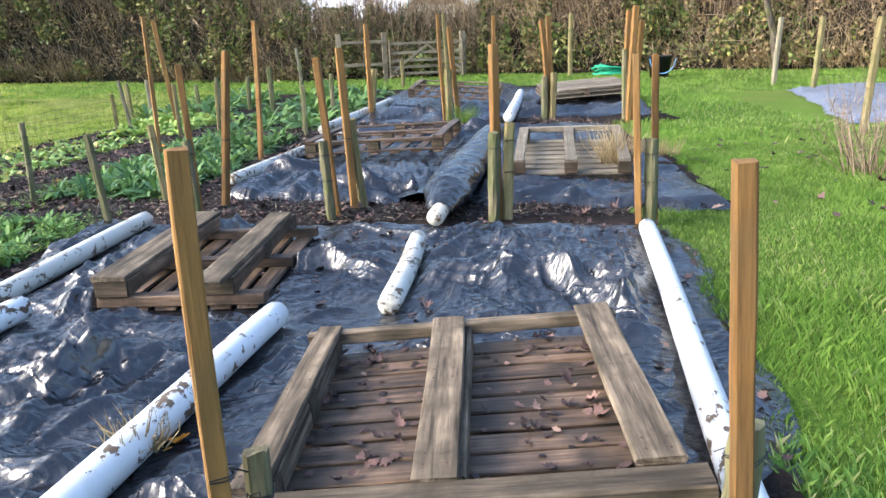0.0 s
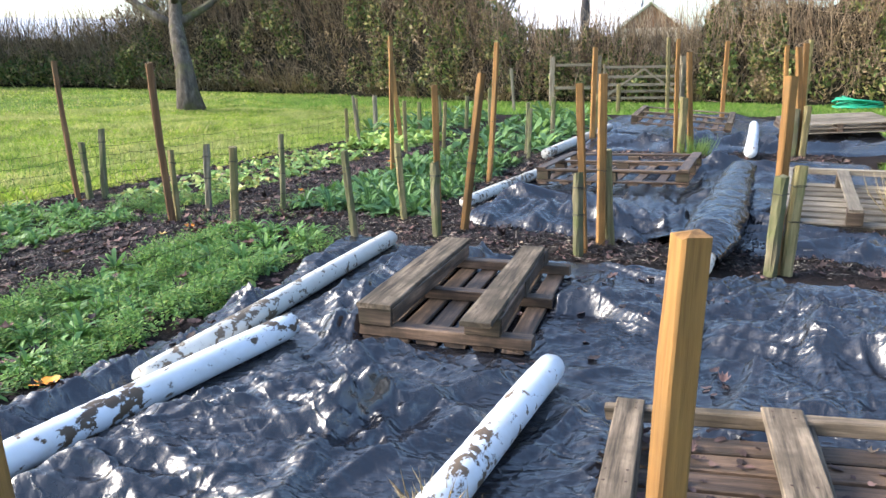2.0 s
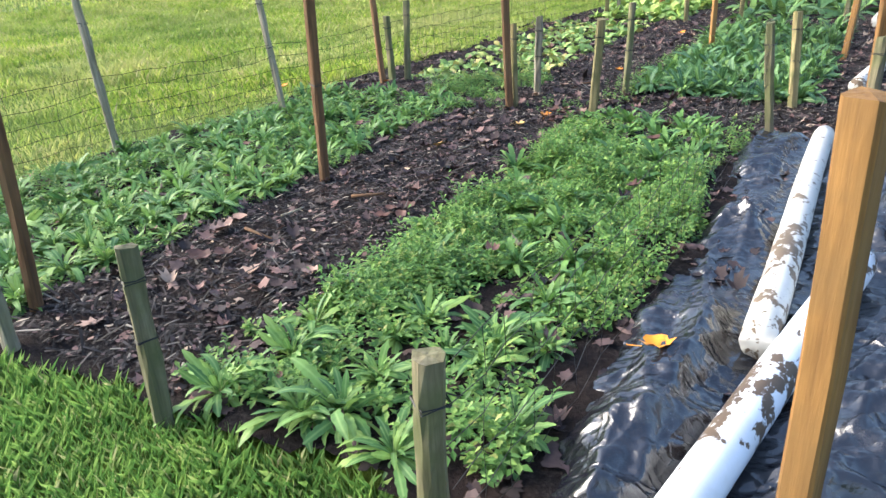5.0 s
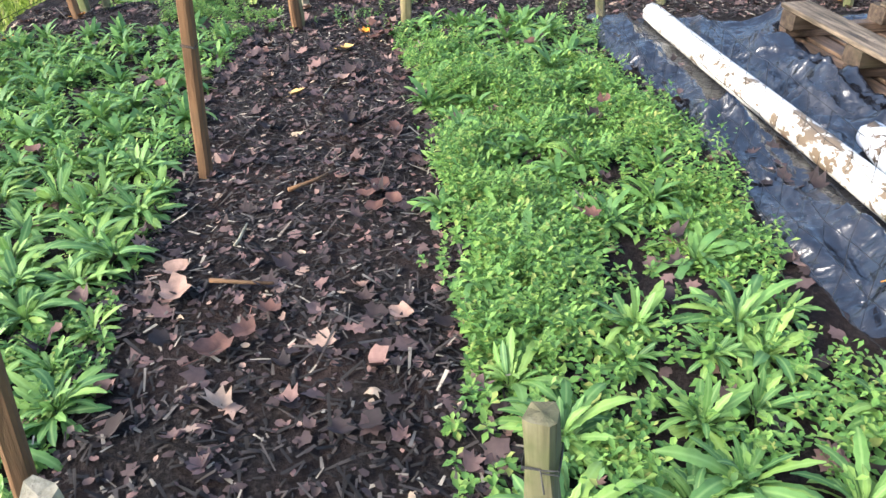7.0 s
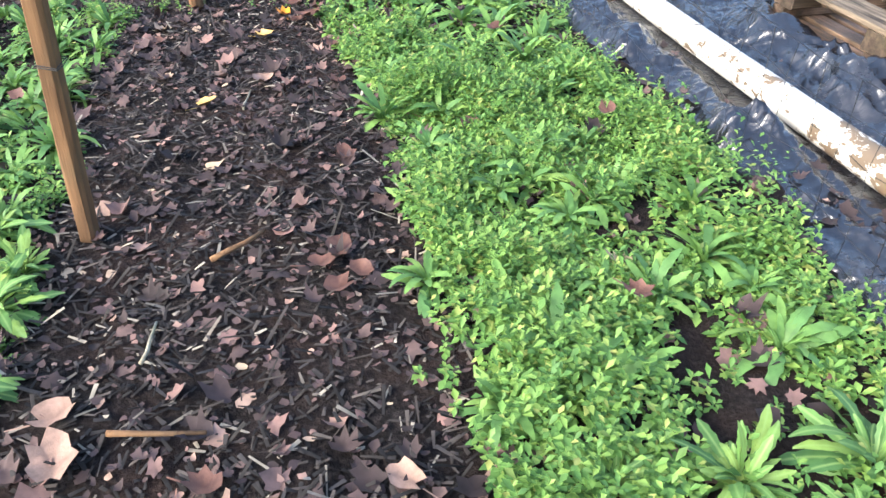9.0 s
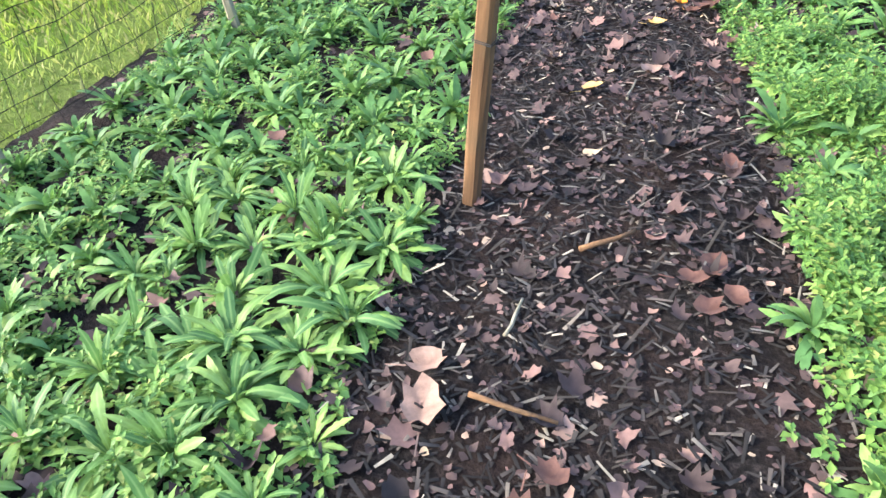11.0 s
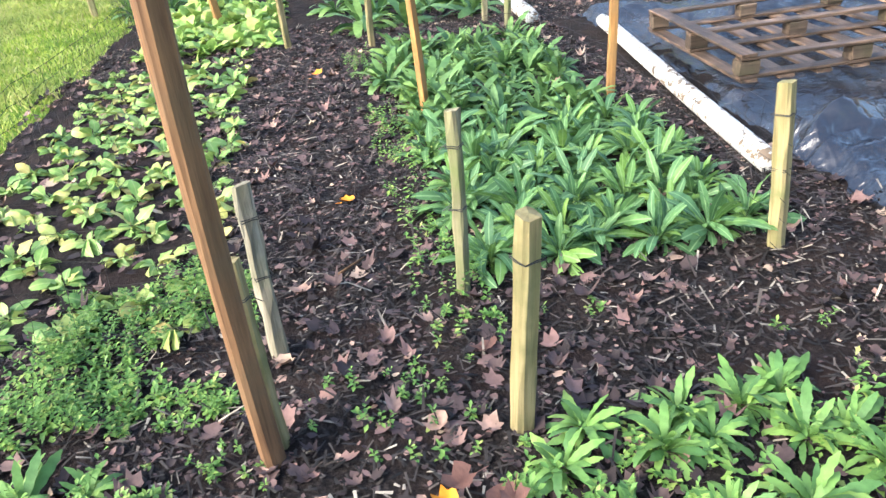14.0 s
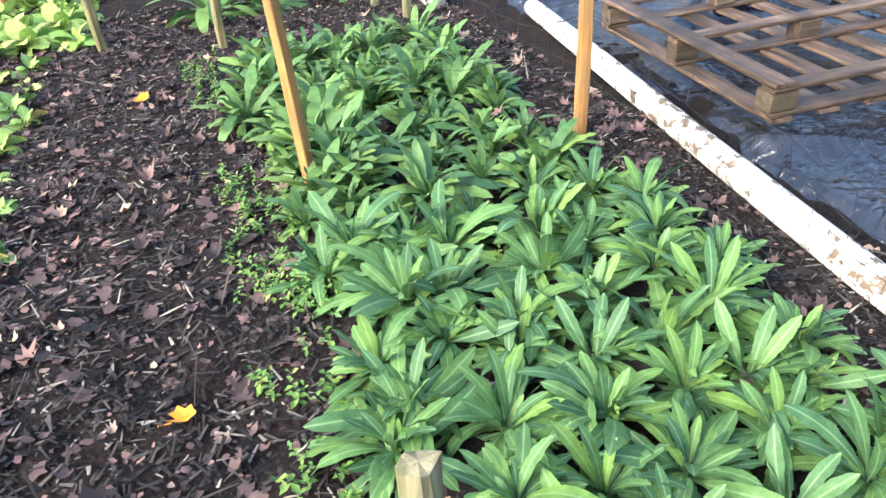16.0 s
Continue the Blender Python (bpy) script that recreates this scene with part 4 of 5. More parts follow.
    me = grid_mesh("loose_fold", np.arange(-0.9, 0.6, 0.02), np.arange(0.5, 4.5, 0.02), lambda x, y: -0.08 + 0.03 + (0.05 + 1.2 * f(x, y)) * np.clip(beside(x, y) / 0.12, 0, 1) * np.clip((0.5 - beside(x, y)) / 0.25, 0, 1), polythene_roll, lambda x, y: (beside(x, y) > 0.02) & (beside(x, y) < 0.46) & (y > 0.55 + 0.5 * vnoise(x, y, 2, 152)))
    part("loose_fold", me, root, "loose gathered black plastic")


plastic_roll()


# ---- plants ----
def leaf_mesh(name, L, w, mat, arch, shape=0.55, wave=0.0, seg=7, stalk=0.15, teeth=0.0, seed=0, blunt=0.8):
    """A leaf along local y, arching down towards its tip, creased along its rib."""
    r = random.Random(seed)
    V, F = [], []
    for i in range(seg + 1):
        u = i / seg
        ang = arch * u
        y = L * (math.sin(ang) / arch if arch else u)
        z = L * ((math.cos(ang) - 1) / arch if arch else 0)
        if u < stalk:
            hw = 0.12 * w
        else:
            k = (u - stalk) / (1 - stalk)
            hw = 0.5 * w * (math.sin(math.pi * min(1, k ** shape)) ** blunt if 0 < k < 1 else 0.0) + 0.002
        hw *= 1 + teeth * (1 if i % 2 else -1)
        up = 0.07 * hw
        V += [(-hw, y, z + up + wave * r.uniform(-1, 1) * w), (0, y, z), (hw, y, z + up + wave * r.uniform(-1, 1) * w)]
    for i in range(seg):
        a = i * 3
        F += [(a, a + 1, a + 4, a + 3), (a + 1, a + 2, a + 5, a + 4)]
    return mesh_from(name, V, F, mat, True)


def rosette(name, label, category, leaves, count, seed, tilt=(15, 75), size=(0.7, 1.1), group="", lift=0.0):
    """A plant of separate leaves that spring from one crown: inner ones upright, outer ones spread."""
    r = random.Random(seed)
    p = thing(name, label, category, None, group)
    for i in range(count):
        u = i / max(1, count - 1)
        el = tilt[1] + (tilt[0] - tilt[1]) * u ** 0.8 + r.gauss(0, 15)
        s = r.uniform(*size) * (0.72 + 0.28 * min(1, u * 2.2))
        m = Matrix.Rotation(i * 2.39996 + r.uniform(-0.3, 0.3), 4, "Z") @ Matrix.Translation((0, 0.008, 0.01 + lift * (1 - u))) @ Matrix.Rotation(radians(el), 4, "X") @ Matrix.Rotation(radians(r.gauss(0, 30)), 4, "Y") @ Matrix.Rotation(radians(r.gauss(0, 9)), 4, "Z") @ Matrix.Scale(s, 4)
        part("leaf", r.choice(leaves), p, "", m)
    return p


def scatter(protos, spots, seed, zf=soil_z, size=(0.8, 1.15)):
    """Prototypes stand at the first spots; the rest are copies."""
    r = random.Random(seed)
    for i, (x, y) in enumerate(spots):
        s = r.uniform(*size)
        m = Matrix.Translation((x, y, float(zf(np.array([x]), np.array([y]))[0]) - 0.005)) @ Matrix.Rotation(r.uniform(0, 6.28), 4, "Z") @ Matrix.Scale(s, 4)
        if i < len(protos):
            protos[i].matrix_basis = m
        else:
            copy_thing(protos[r.randrange(len(protos))], m)


def rows_of(x0, x1, y0, y1, dx, dy, jit, seed, keep=None):
    r = random.Random(seed)
    out, j = [], 0
    y = y0
    while y <= y1:
        x = x0 + (dx / 2 if j % 2 else 0)
        while x <= x1:
            p = (x + r.uniform(-jit, jit), y + r.uniform(-jit, jit))
            if keep is None or keep(*p):
                out.append(p)
            x += dx
        y += dy
        j += 1
    r.shuffle(out)
    return out


BROAD = [leaf_mesh("broad_leaf", L, w, comfrey_leaf, a, 1.5, 0.12, 12, 0.10, 0.05, i, 0.6) for i, (a, L, w) in enumerate(((0.7, 0.26, 0.042), (1.1, 0.27, 0.044), (1.6, 0.28, 0.047), (2.1, 0.27, 0.045), (0.45, 0.21, 0.036), (1.3, 0.19, 0.036), (2.5, 0.29, 0.048)))]
TOOTH = [leaf_mesh("toothed_leaf", L, w, rocket_leaf, a, 1.45, 0.10, 11, 0.05, 0.12, 20 + i, 0.65) for i, (a, L, w) in enumerate(((0.8, 0.15, 0.020), (1.3, 0.16, 0.022), (1.8, 0.165, 0.021), (2.3, 0.17, 0.023), (0.5, 0.12, 0.018), (1.6, 0.11, 0.019)))]
YELL = [leaf_mesh("yellowing_leaf", 0.11, 0.05, yellow_leaf, a, 0.85, 0.16, 7, 0.2, 0.0, 40 + i) for i, a in enumerate((0.6, 1.0, 1.5, 1.9))]

broad = [rosette("leafy_plant", "broad-leaved dark green plant in a dense bed", "plant", BROAD, 52 + i * 3, 200 + i, (18, 88), (0.5, 1.1), "broad-leaved plants") for i in range(4)]
scatter(broad, rows_of(-3.24, -1.98, 5.90, 7.35, 0.23, 0.205, 0.07, 61), 62, size=(0.78, 1.08))

tooth = [rosette("rosette_plant", "bright green rosette plant with narrow toothed leaves", "plant", TOOTH, 40 + i * 3, 220 + i, (22, 88), (0.5, 1.15), "rosette plants") for i in range(4)]
near_spots = rows_of(-3.25, -2.42, 1.3, 2.0, 0.23, 0.21, 0.07, 63) + rows_of(-5.2, -4.42, 1.4, 3.2, 0.185, 0.19, 0.06, 65)
scatter(tooth, near_spots, 67, size=(0.84, 1.18))


def joined_rosette(name, label, leaves, count, seed, mat, lo=18, hi=70, group="far leafy plants", size=(0.8, 1.2)):
    """A plant too far off to tell its leaves apart: one mesh."""
    r = random.Random(seed)
    V, F = [], []
    for i in range(count):
        u = i / (count - 1)
        el = hi - (hi - lo) * u + r.uniform(-8, 8)
        m = Matrix.Rotation(i * 2.4 + r.uniform(-0.3, 0.3), 4, "Z") @ Matrix.Rotation(radians(el), 4, "X") @ Matrix.Rotation(radians(r.gauss(0, 30)), 4, "Y") @ Matrix.Rotation(radians(r.gauss(0, 9)), 4, "Z") @ Matrix.Scale(r.uniform(*size), 4)
        me = r.choice(leaves)
        k = len(V)
        V += [m @ v.co for v in me.vertices]
        F += [tuple(k + q for q in f.vertices) for f in me.polygons]
    return tagged(new(name, mesh_from(name, V, F, mat, True)), label, "plant", group)


small_far = leaf_mat("rosette_leaf", [(0.0, (0.07, 0.165, 0.055)), (0.5, (0.15, 0.285, 0.075)), (1.0, (0.26, 0.39, 0.10))], 0.52, True, None, 0.28)
mid_spots = rows_of(-3.3, -2.42, 3.6, 4.95, 0.20, 0.19, 0.06, 66) + rows_of(-3.3, -2.42, 2.15, 3.5, 0.22, 0.23, 0.1, 64) + rows_of(-5.9, -5.25, 1.4, 3.2, 0.20, 0.20, 0.06, 73) + rows_of(-5.9, -4.42, 3.25, 5.1, 0.20, 0.20, 0.06, 74)
tooth_far = [joined_rosette("rosette_plant", "green rosette plant with narrow toothed leaves", TOOTH, 40, 270 + i, small_far, 22, 88, "rosette plants", (0.55, 1.1)) for i in range(4)]
scatter(tooth_far, mid_spots, 75, size=(0.86, 1.18))

yell = [rosette("yellowing_plant", "yellowing green leafy plant in a row", "plant", YELL, 16 + i, 240 + i, (2, 50), (0.7, 1.2), "yellowing plants") for i in range(4)]
scatter(yell, rows_of(-5.50, -4.24, 5.85, 10.3, 0.36, 0.17, 0.06, 68), 69, size=(0.9, 1.3))

far_plants = rows_of(-3.35, -1.95, 11.0, 19.0, 0.55, 0.55, 0.12, 70) + rows_of(-5.9, -4.3, 13.6, 19.0, 0.55, 0.6, 0.12, 71)


far_leaf = leaf_mat("far_broad_leaf", [(0.0, (0.05, 0.12, 0.045)), (0.5, (0.105, 0.205, 0.07)), (1.0, (0.18, 0.29, 0.07))], 0.55)
midp = [joined_rosette("leafy_plant", "broad-leaved dark green plant in a dense bed", BROAD, 46, 250 + i, far_leaf, 22, 88, "broad-leaved plants", (0.5, 1.1)) for i in range(4)]
scatter(midp, rows_of(-3.24, -2.02, 7.55, 9.7, 0.23, 0.2, 0.08, 161), 162, size=(0.8, 1.1))
farp = [joined_rosette("leafy_plant", "green leafy plant in the far beds", BROAD, 22, 260 + i, far_leaf) for i in range(3)]
scatter(farp, far_plants, 72, size=(1.0, 1.5))
lime_leaf = leaf_mat("lime_leaf", [(0.0, (0.15, 0.28, 0.07)), (0.5, (0.26, 0.40, 0.10)), (0.9, (0.36, 0.47, 0.13)), (1.0, (0.46, 0.42, 0.15))], 0.5)
limep = [joined_rosette("lime_plant", "pale lime-green plant with broad drooping leaves", YELL, 26, 280 + i, lime_leaf, 8, 75, "lime-green plants", (1.1, 1.8)) for i in range(3)]
scatter(limep, rows_of(-5.35, -4.15, 10.75, 13.2, 0.30, 0.30, 0.08, 76), 77, size=(0.9, 1.25))


def ground_cover(name, label, n, zone, keep, h, size, mat, seed, m=11):
    """Bushy small-leaved weeds: stalks that carry whorls of little leaves up to a tuft at the tip."""
    r = np.random.RandomState(seed)
    x, y = r.uniform(zone[0], zone[1], n), r.uniform(zone[2], zone[3], n)
    k = keep(x, y, r)
    x, y = x[k], y[k]
    n = len(x)
    top = h * (0.12 + 1.5 * vnoise(x, y, 4.5, seed + 1) ** 1.6 * (0.35 + 0.95 * vnoise(x, y, 12, seed + 2))) * r.uniform(0.55, 1.15, n)
    lx, ly = r.normal(0, 0.35, n) * top, r.normal(0, 0.35, n) * top
    rep = lambda q: np.repeat(q, m)
    u = np.tile(np.linspace(0.15, 1.0, m), n)
    a = np.tile(np.arange(m) * 2.4, n) + rep(r.uniform(0, 6.28, n)) + r.normal(0, 0.3, n * m)
    cx, cy = rep(x) + rep(lx) * u, rep(y) + rep(ly) * u
    cz = soil_z(cx, cy) + rep(top) * u
    s = size * rep(r.uniform(0.7, 1.3, n)) * (1.15 - 0.5 * u) * r.uniform(0.7, 1.3, n * m)
    t = -0.35 + 1.1 * u ** 3 + r.normal(0, 0.22, n * m)
    dx, dy = np.cos(a), np.sin(a)
    px, py = -dy * 0.30, dx * 0.30
    p0 = np.stack([cx, cy, cz], 1)
    tip = np.stack([cx + dx * s, cy + dy * s, cz + t * s], 1)
    l = np.stack([cx + (dx * 0.55 + px) * s, cy + (dy * 0.55 + py) * s, cz + (t * 0.55 + 0.16) * s], 1)
    q = np.stack([cx + (dx * 0.55 - px) * s, cy + (dy * 0.55 - py) * s, cz + (t * 0.55 + 0.16) * s], 1)
    V = np.stack([p0, l, tip, q], 1).reshape(-1, 3)
    i = np.arange(n * m) * 4
    F = np.concatenate([np.stack([i, i + 2, i + 1], 1), np.stack([i, i + 3, i + 2], 1)])
    return tagged(new(name, tri_soup(name, V, F, mat)), label, "weeds", kind="stuff")


def mid_keep(x, y, r):
    d = np.minimum(np.minimum(x + 3.42, -2.33 - x), np.minimum(y - 1.3, 4.85 - y)) + 0.22 * (vnoise(x, y, 2.6, 301) - 0.5)
    return (d > 0.02) & (r.rand(len(x)) < 0.06 + 1.6 * np.clip(vnoise(x, y, 3.2, 302) - 0.25, 0, 1) * (0.1 + 1.5 * vnoise(x, y, 8, 305)) * (0.4 + 0.6 * ((y > 1.8) & (y < 3.9))))


def left_keep(x, y, r):
    d = np.minimum(np.minimum(x + 6.0, -4.38 - x), np.minimum(y - 1.3, 5.1 - y)) + 0.22 * (vnoise(x, y, 2.6, 303) - 0.5)
    return (d > 0.02) & (r.rand(len(x)) < vnoise(x, y, 2.0, 304) * 0.9)


ground_cover("ground_cover", "bright green small-leaved weeds carpeting the bed", 17000, (-3.5, -2.25, 1.2, 5.1), mid_keep, 0.125, 0.029, cover_leaf, 311)
ground_cover("ground_cover", "green small-leaved weeds between the rosettes", 8000, (-6.1, -4.3, 1.2, 5.2), left_keep, 0.085, 0.028, cover_leaf, 313)
ground_cover("ground_cover", "pale green weeds at the leafy bed's edge", 1500, (-3.62, -2.0, 5.4, 9.9), lambda x, y, r: (np.abs(x + 3.42) < 0.14) & (vnoise(x, y, 2, 306) > 0.4) | (r.rand(len(x)) < 0.12) & (x > -3.3) & (y > 5.9), 0.10, 0.026, cover_leaf, 315)
ground_cover("ground_cover", "small weeds in the mulch of the cross path", 300, (-5.0, -2.0, 4.9, 5.6), lambda x, y, r: vnoise(x, y, 2.5, 308) > 0.7, 0.05, 0.022, cover_leaf, 317)
ground_cover("ground_cover", "feathery pale green weeds at the yellowing bed's end", 900, (-5.0, -4.15, 5.3, 6.2), lambda x, y, r: vnoise(x, y, 3.0, 309) > 0.45, 0.10, 0.024, cover_leaf, 319)


# ---- leaf litter and chips ----
def open_soil(x, y):
    """Where the mulch lies bare: paths and strips."""
    path = (x > -4.5) & (x < -3.25)
    cross = ((y > 4.7) & (y < 5.9)) | ((y > 10.2) & (y < 11.4))
    side = (x > -2.35) & (x < -1.6) & (y > 5)
    return path | cross | side


def litter(name, label, n, zone, keep, size, mat, seed, zf=soil_z, lift=0.006):
    """Fallen lobed leaves, curled, lying on the ground."""
    r = np.random.RandomState(seed)
    x, y = r.uniform(zone[0], zone[1], n), r.uniform(zone[2], zone[3], n)
    k = keep(x, y, r)
    x, y = x[k], y[k]
    n = len(x)
    s = size * r.uniform(0.5, 1.35, n)
    rot = r.uniform(0, 2 * np.pi, n)
    tx, ty = r.normal(0, 0.2, n), r.normal(0, 0.2, n)
    curl = r.uniform(-0.7, 1.2, n)
    lob = np.array([1.1, 0.74, 0.98, 0.66, 0.9, 0.62, 0.72, 0.35, 0.72, 0.62, 0.9, 0.66, 0.98, 0.74] if size > 0.03 else [1.0, 0.7, 0.85, 0.6, 0.7, 0.6, 0.85])
    m = len(lob)
    ang = np.arange(m) * 2 * np.pi / m
    px = np.cos(ang)[None] * lob[None] * s[:, None] * r.uniform(0.72, 1.25, (n, m)) * 0.62
    py = np.sin(ang)[None] * lob[None] * s[:, None] * r.uniform(0.7, 1.3, (n, m)) * r.uniform(0.38, 0.66, (n, 1))
    pz = px * tx[:, None] + py * ty[:, None] + curl[:, None] * (px ** 2 + 2.0 * py ** 2) / s[:, None]
    c, q = np.cos(rot)[:, None], np.sin(rot)[:, None]
    z0 = zf(x, y) + lift + 0.18 * s * (np.abs(tx) + np.abs(ty))
    X, Y, Z = x[:, None] + c * px - q * py, y[:, None] + q * px + c * py, z0[:, None] + pz
    V = np.concatenate([np.stack([x, y, z0], 1)[:, None], np.stack([X, Y, Z], 2)], 1).reshape(-1, 3)
    b = (np.arange(n) * (m + 1))[:, None]
    j = np.arange(m)[None]
    F = np.stack([np.broadcast_to(b, (n, m)), b + 1 + j, b + 1 + (j + 1) % m], 2).reshape(-1, 3)
    return tagged(new(name, tri_soup(name, V, F, mat)), label, "leaves", kind="stuff")


litter("leaf_litter", "brown and purplish fallen leaves on the mulch", 17000, (-6.0, 2.2, 1.2, 11.4), lambda x, y, r: open_soil(x, y) & soil_zone(x, y) & (r.rand(len(x)) < 0.1 + 0.9 * vnoise(x, y, 1.6, 321)), 0.058, litter_leaf, 323)
litter("leaf_litter", "small brown leaf scraps on the mulch", 42000, (-6.0, 2.2, 1.2, 11.4), lambda x, y, r: open_soil(x, y) & soil_zone(x, y), 0.024, litter_leaf, 325)
litter("leaf_litter", "brown dead leaves under the plants", 4000, (-6.0, -2.0, 1.2, 10.5), lambda x, y, r: ~open_soil(x, y), 0.06, litter_leaf, 327)
litter("leaf_litter", "dead leaves blown over the black sheet", 420, (-2.2, 1.8, 1.3, 4.5), lambda x, y, r: (edge1(x, y) > 0.06) & (r.rand(len(x)) < 0.05 + 0.95 * ((np.abs(x + 0.2) < 0.5) & (y > 2.7) | (np.abs(x - 1.35) < 0.14) | (edge1(x, y) < 0.2))), 0.045, litter_leaf, 329, sheet1_z, 0.004)
litter("leaf_litter", "wet dead leaves caught on a pallet's boards", 260, (0.0, 1.05, 1.35, 2.35), lambda x, y, r: (r.rand(len(x)) < 0.15 + vnoise(x, y, 5, 335)) & (np.abs(x - 0.47) > 0.07), 0.035, litter_leaf, 337, lambda x, y: 0.078 + 0.055 * (x + 0.09) + 0 * y, 0.004)
litter("leaf_litter", "dead leaves on the lawn", 130, (1.9, 4.5, 1.0, 9.0), lambda x, y, r: ~soil_zone(x, y), 0.06, litter_leaf, 331, lambda x, y: ground_z(x, y) + 0.02)


def chips(n, zone, seed):
    r = np.random.RandomState(seed)
    x, y = r.uniform(zone[0], zone[1], n), r.uniform(zone[2], zone[3], n)
    k = open_soil(x, y) & soil_zone(x, y)
    x, y = x[k], y[k]
    n = len(x)
    L, w = r.gamma(2.0, 0.013, n) + 0.010, r.uniform(0.004, 0.012, n)
    a, t = r.uniform(0, 2 * np.pi, n), r.normal(0, 0.3, n)
    z = soil_z(x, y) + 0.004 + np.abs(t) * L * 0.4
    dx, dy, px, py = np.cos(a) * L, np.sin(a) * L, -np.sin(a) * w, np.cos(a) * w
    P = [np.stack([x + sx * dx / 2 + sp * px / 2, y + sx * dy / 2 + sp * py / 2, z + sx * t * L / 2 + up], 1) for sx, sp, up in ((-1, -1, 0), (1, -0.6, 0), (1, 0.6, 0), (-1, 1, 0), (0, 0, 0.004))]
    V = np.stack(P, 1).reshape(-1, 3)
    i = np.arange(n) * 5
    F = np.concatenate([np.stack([i + q, i + (q + 1) % 4, i + 4], 1) for q in range(4)])
    return tagged(new("wood_chips", tri_soup("wood_chips", V, F, chip_mat)), "dark wood chips and straw bits on the paths", "mulch", kind="stuff")


chips(130000, (-6.0, 2.2, 1.2, 11.4), 341)


def lone_leaf(x, y, s, mat, label, seed, zf=soil_z, turn=0.0, h=0.012):
    """One larger fallen leaf with a stalk."""
    r = random.Random(seed)
    V, F = [(0, 0, 0)], []
    m = 14
    for j in range(m):
        a = 2 * math.pi * j / m
        k = (1.0 if j % 2 == 0 else 0.9) * (1 - 0.35 * (j == m // 2)) * r.uniform(0.8, 1.1)
        px, py = math.cos(a) * s * 0.6 * k * r.uniform(0.85, 1.1), math.sin(a) * s * 0.45 * k * r.uniform(0.85, 1.1)
        V.append((px, py, 0.9 * (px * px + 1.6 * py * py) / s + r.uniform(-1, 1) * 0.06 * s))
    F = [(0, 1 + j, 1 + (j + 1) % m) for j in range(m)]
    k = len(V)
    V += [(-s * 0.5, -0.002, 0), (-s * 0.5, 0.002, 0.002), (-s * 1.0, 0.004, 0.004), (-s * 1.0, 0.001, 0.003)]
    F.append((k, k + 1, k + 2, k + 3))
    ob = new("fallen_leaf", mesh_from("fallen_leaf", V, F, mat, True))
    ob.matrix_basis = pose(x, y, float(zf(np.array([x]), np.array([y]))[0]) + h, r.uniform(-8, 8), r.uniform(-8, 8), turn)
    return tagged(ob, label, "leaf", "fallen leaves")


lone_leaf(-3.99, 3.835, 0.085, leaf_ochre, "large ochre-yellow fallen leaf on the mulch", 1, turn=20)
lone_leaf(-3.76, 4.54, 0.075, leaf_ochre, "yellow fallen leaf on the dark path", 2, turn=-10)
lone_leaf(-3.78, 4.02, 0.09, leaf_pink, "pale pinkish fallen leaf on the mulch", 3, turn=60)
lone_leaf(-3.735, 6.72, 0.07, leaf_orange, "bright orange fallen leaf on the path", 4)
lone_leaf(-3.78, 9.3, 0.09, leaf_orange, "orange fallen leaf on the path", 5, turn=40)
lone_leaf(-2.13, 1.91, 0.085, leaf_orange, "bright orange leaf lying on the black plastic", 6, sheet1_z, 15, 0.008)
lone_leaf(-0.42, 1.72, 0.07, leaf_orange, "orange leaf beside a white pole", 7, sheet1_z, 70, 0.008)
lone_leaf(-4.25, 2.24, 0.13, leaf_pink, "large pale dry leaf on the mulch", 8, turn=100)
lone_leaf(-4.27, 2.37, 0.10, leaf_pink, "tan dry leaf on the mulch", 9, turn=10)
lone_leaf(-3.55, 2.05, 0.08, leaf_pink, "pale curled leaf on the path", 10, turn=130)
lone_leaf(-3.62, 5.05, 0.08, leaf_pink, "dry pinkish leaf on the cross path", 11, turn=75)
lone_leaf(-5.6, 5.6, 0.08, leaf_orange, "orange leaf at the bed's edge", 12)
lone_leaf(-3.98, 5.95, 0.08, leaf_pink, "pale leaf beside a post", 13, turn=20)
for i, (dx, dy) in enumerate(((0, 0), (0.07, 0.02), (-0.06, 0.03), (0.03, -0.06), (-0.02, 0.07), (0.09, -0.03))):
    lone_leaf(-3.59 + dx, 4.71 + dy, 0.085, leaf_orange if i == 2 else leaf_russet, "russet dead leaf in a small heap", 20 + i, turn=50 * i, h=0.02 + 0.012 * i)

for i, (x, y, z) in enumerate(((-3.66, 2.78, 0.08), (-3.60, 2.84, 0.09), (-3.55, 2.72, 0.07), (-3.62, 2.66, 0.08), (-4.00, 2.02, 0.09), (-3.95, 2.12, 0.08), (-4.08, 1.95, 0.1), (-3.52, 3.35, 0.08), (-3.48, 3.95, 0.07), (-3.46, 4.35, 0.08), (-4.22, 4.55, 0.07), (-3.40, 5.35, 0.08))):
    lone_leaf(x, y, z, leaf_russet, "russet-brown fallen leaf lying on the mulch", 60 + i, turn=67 * i, h=0.02)
for i, (x, y) in enumerate(((-6.35, 5.05), (-5.85, 5.05), (-4.65, 3.9), (-5.0, 3.2), (-2.75, 4.2), (-2.6, 3.3), (-2.9, 2.4))):
    lone_leaf(x, y, 0.075, leaf_orange if i < 2 else leaf_russet, "orange fallen leaf at the grass edge" if i < 2 else "russet fallen leaf caught among the plants", 80 + i, turn=51 * i, h=0.03 if i < 2 else 0.10)


def stick(a, b, r, mat, label, seed):
    rn = random.Random(seed)
    A, B = Vector(a), Vector(b)
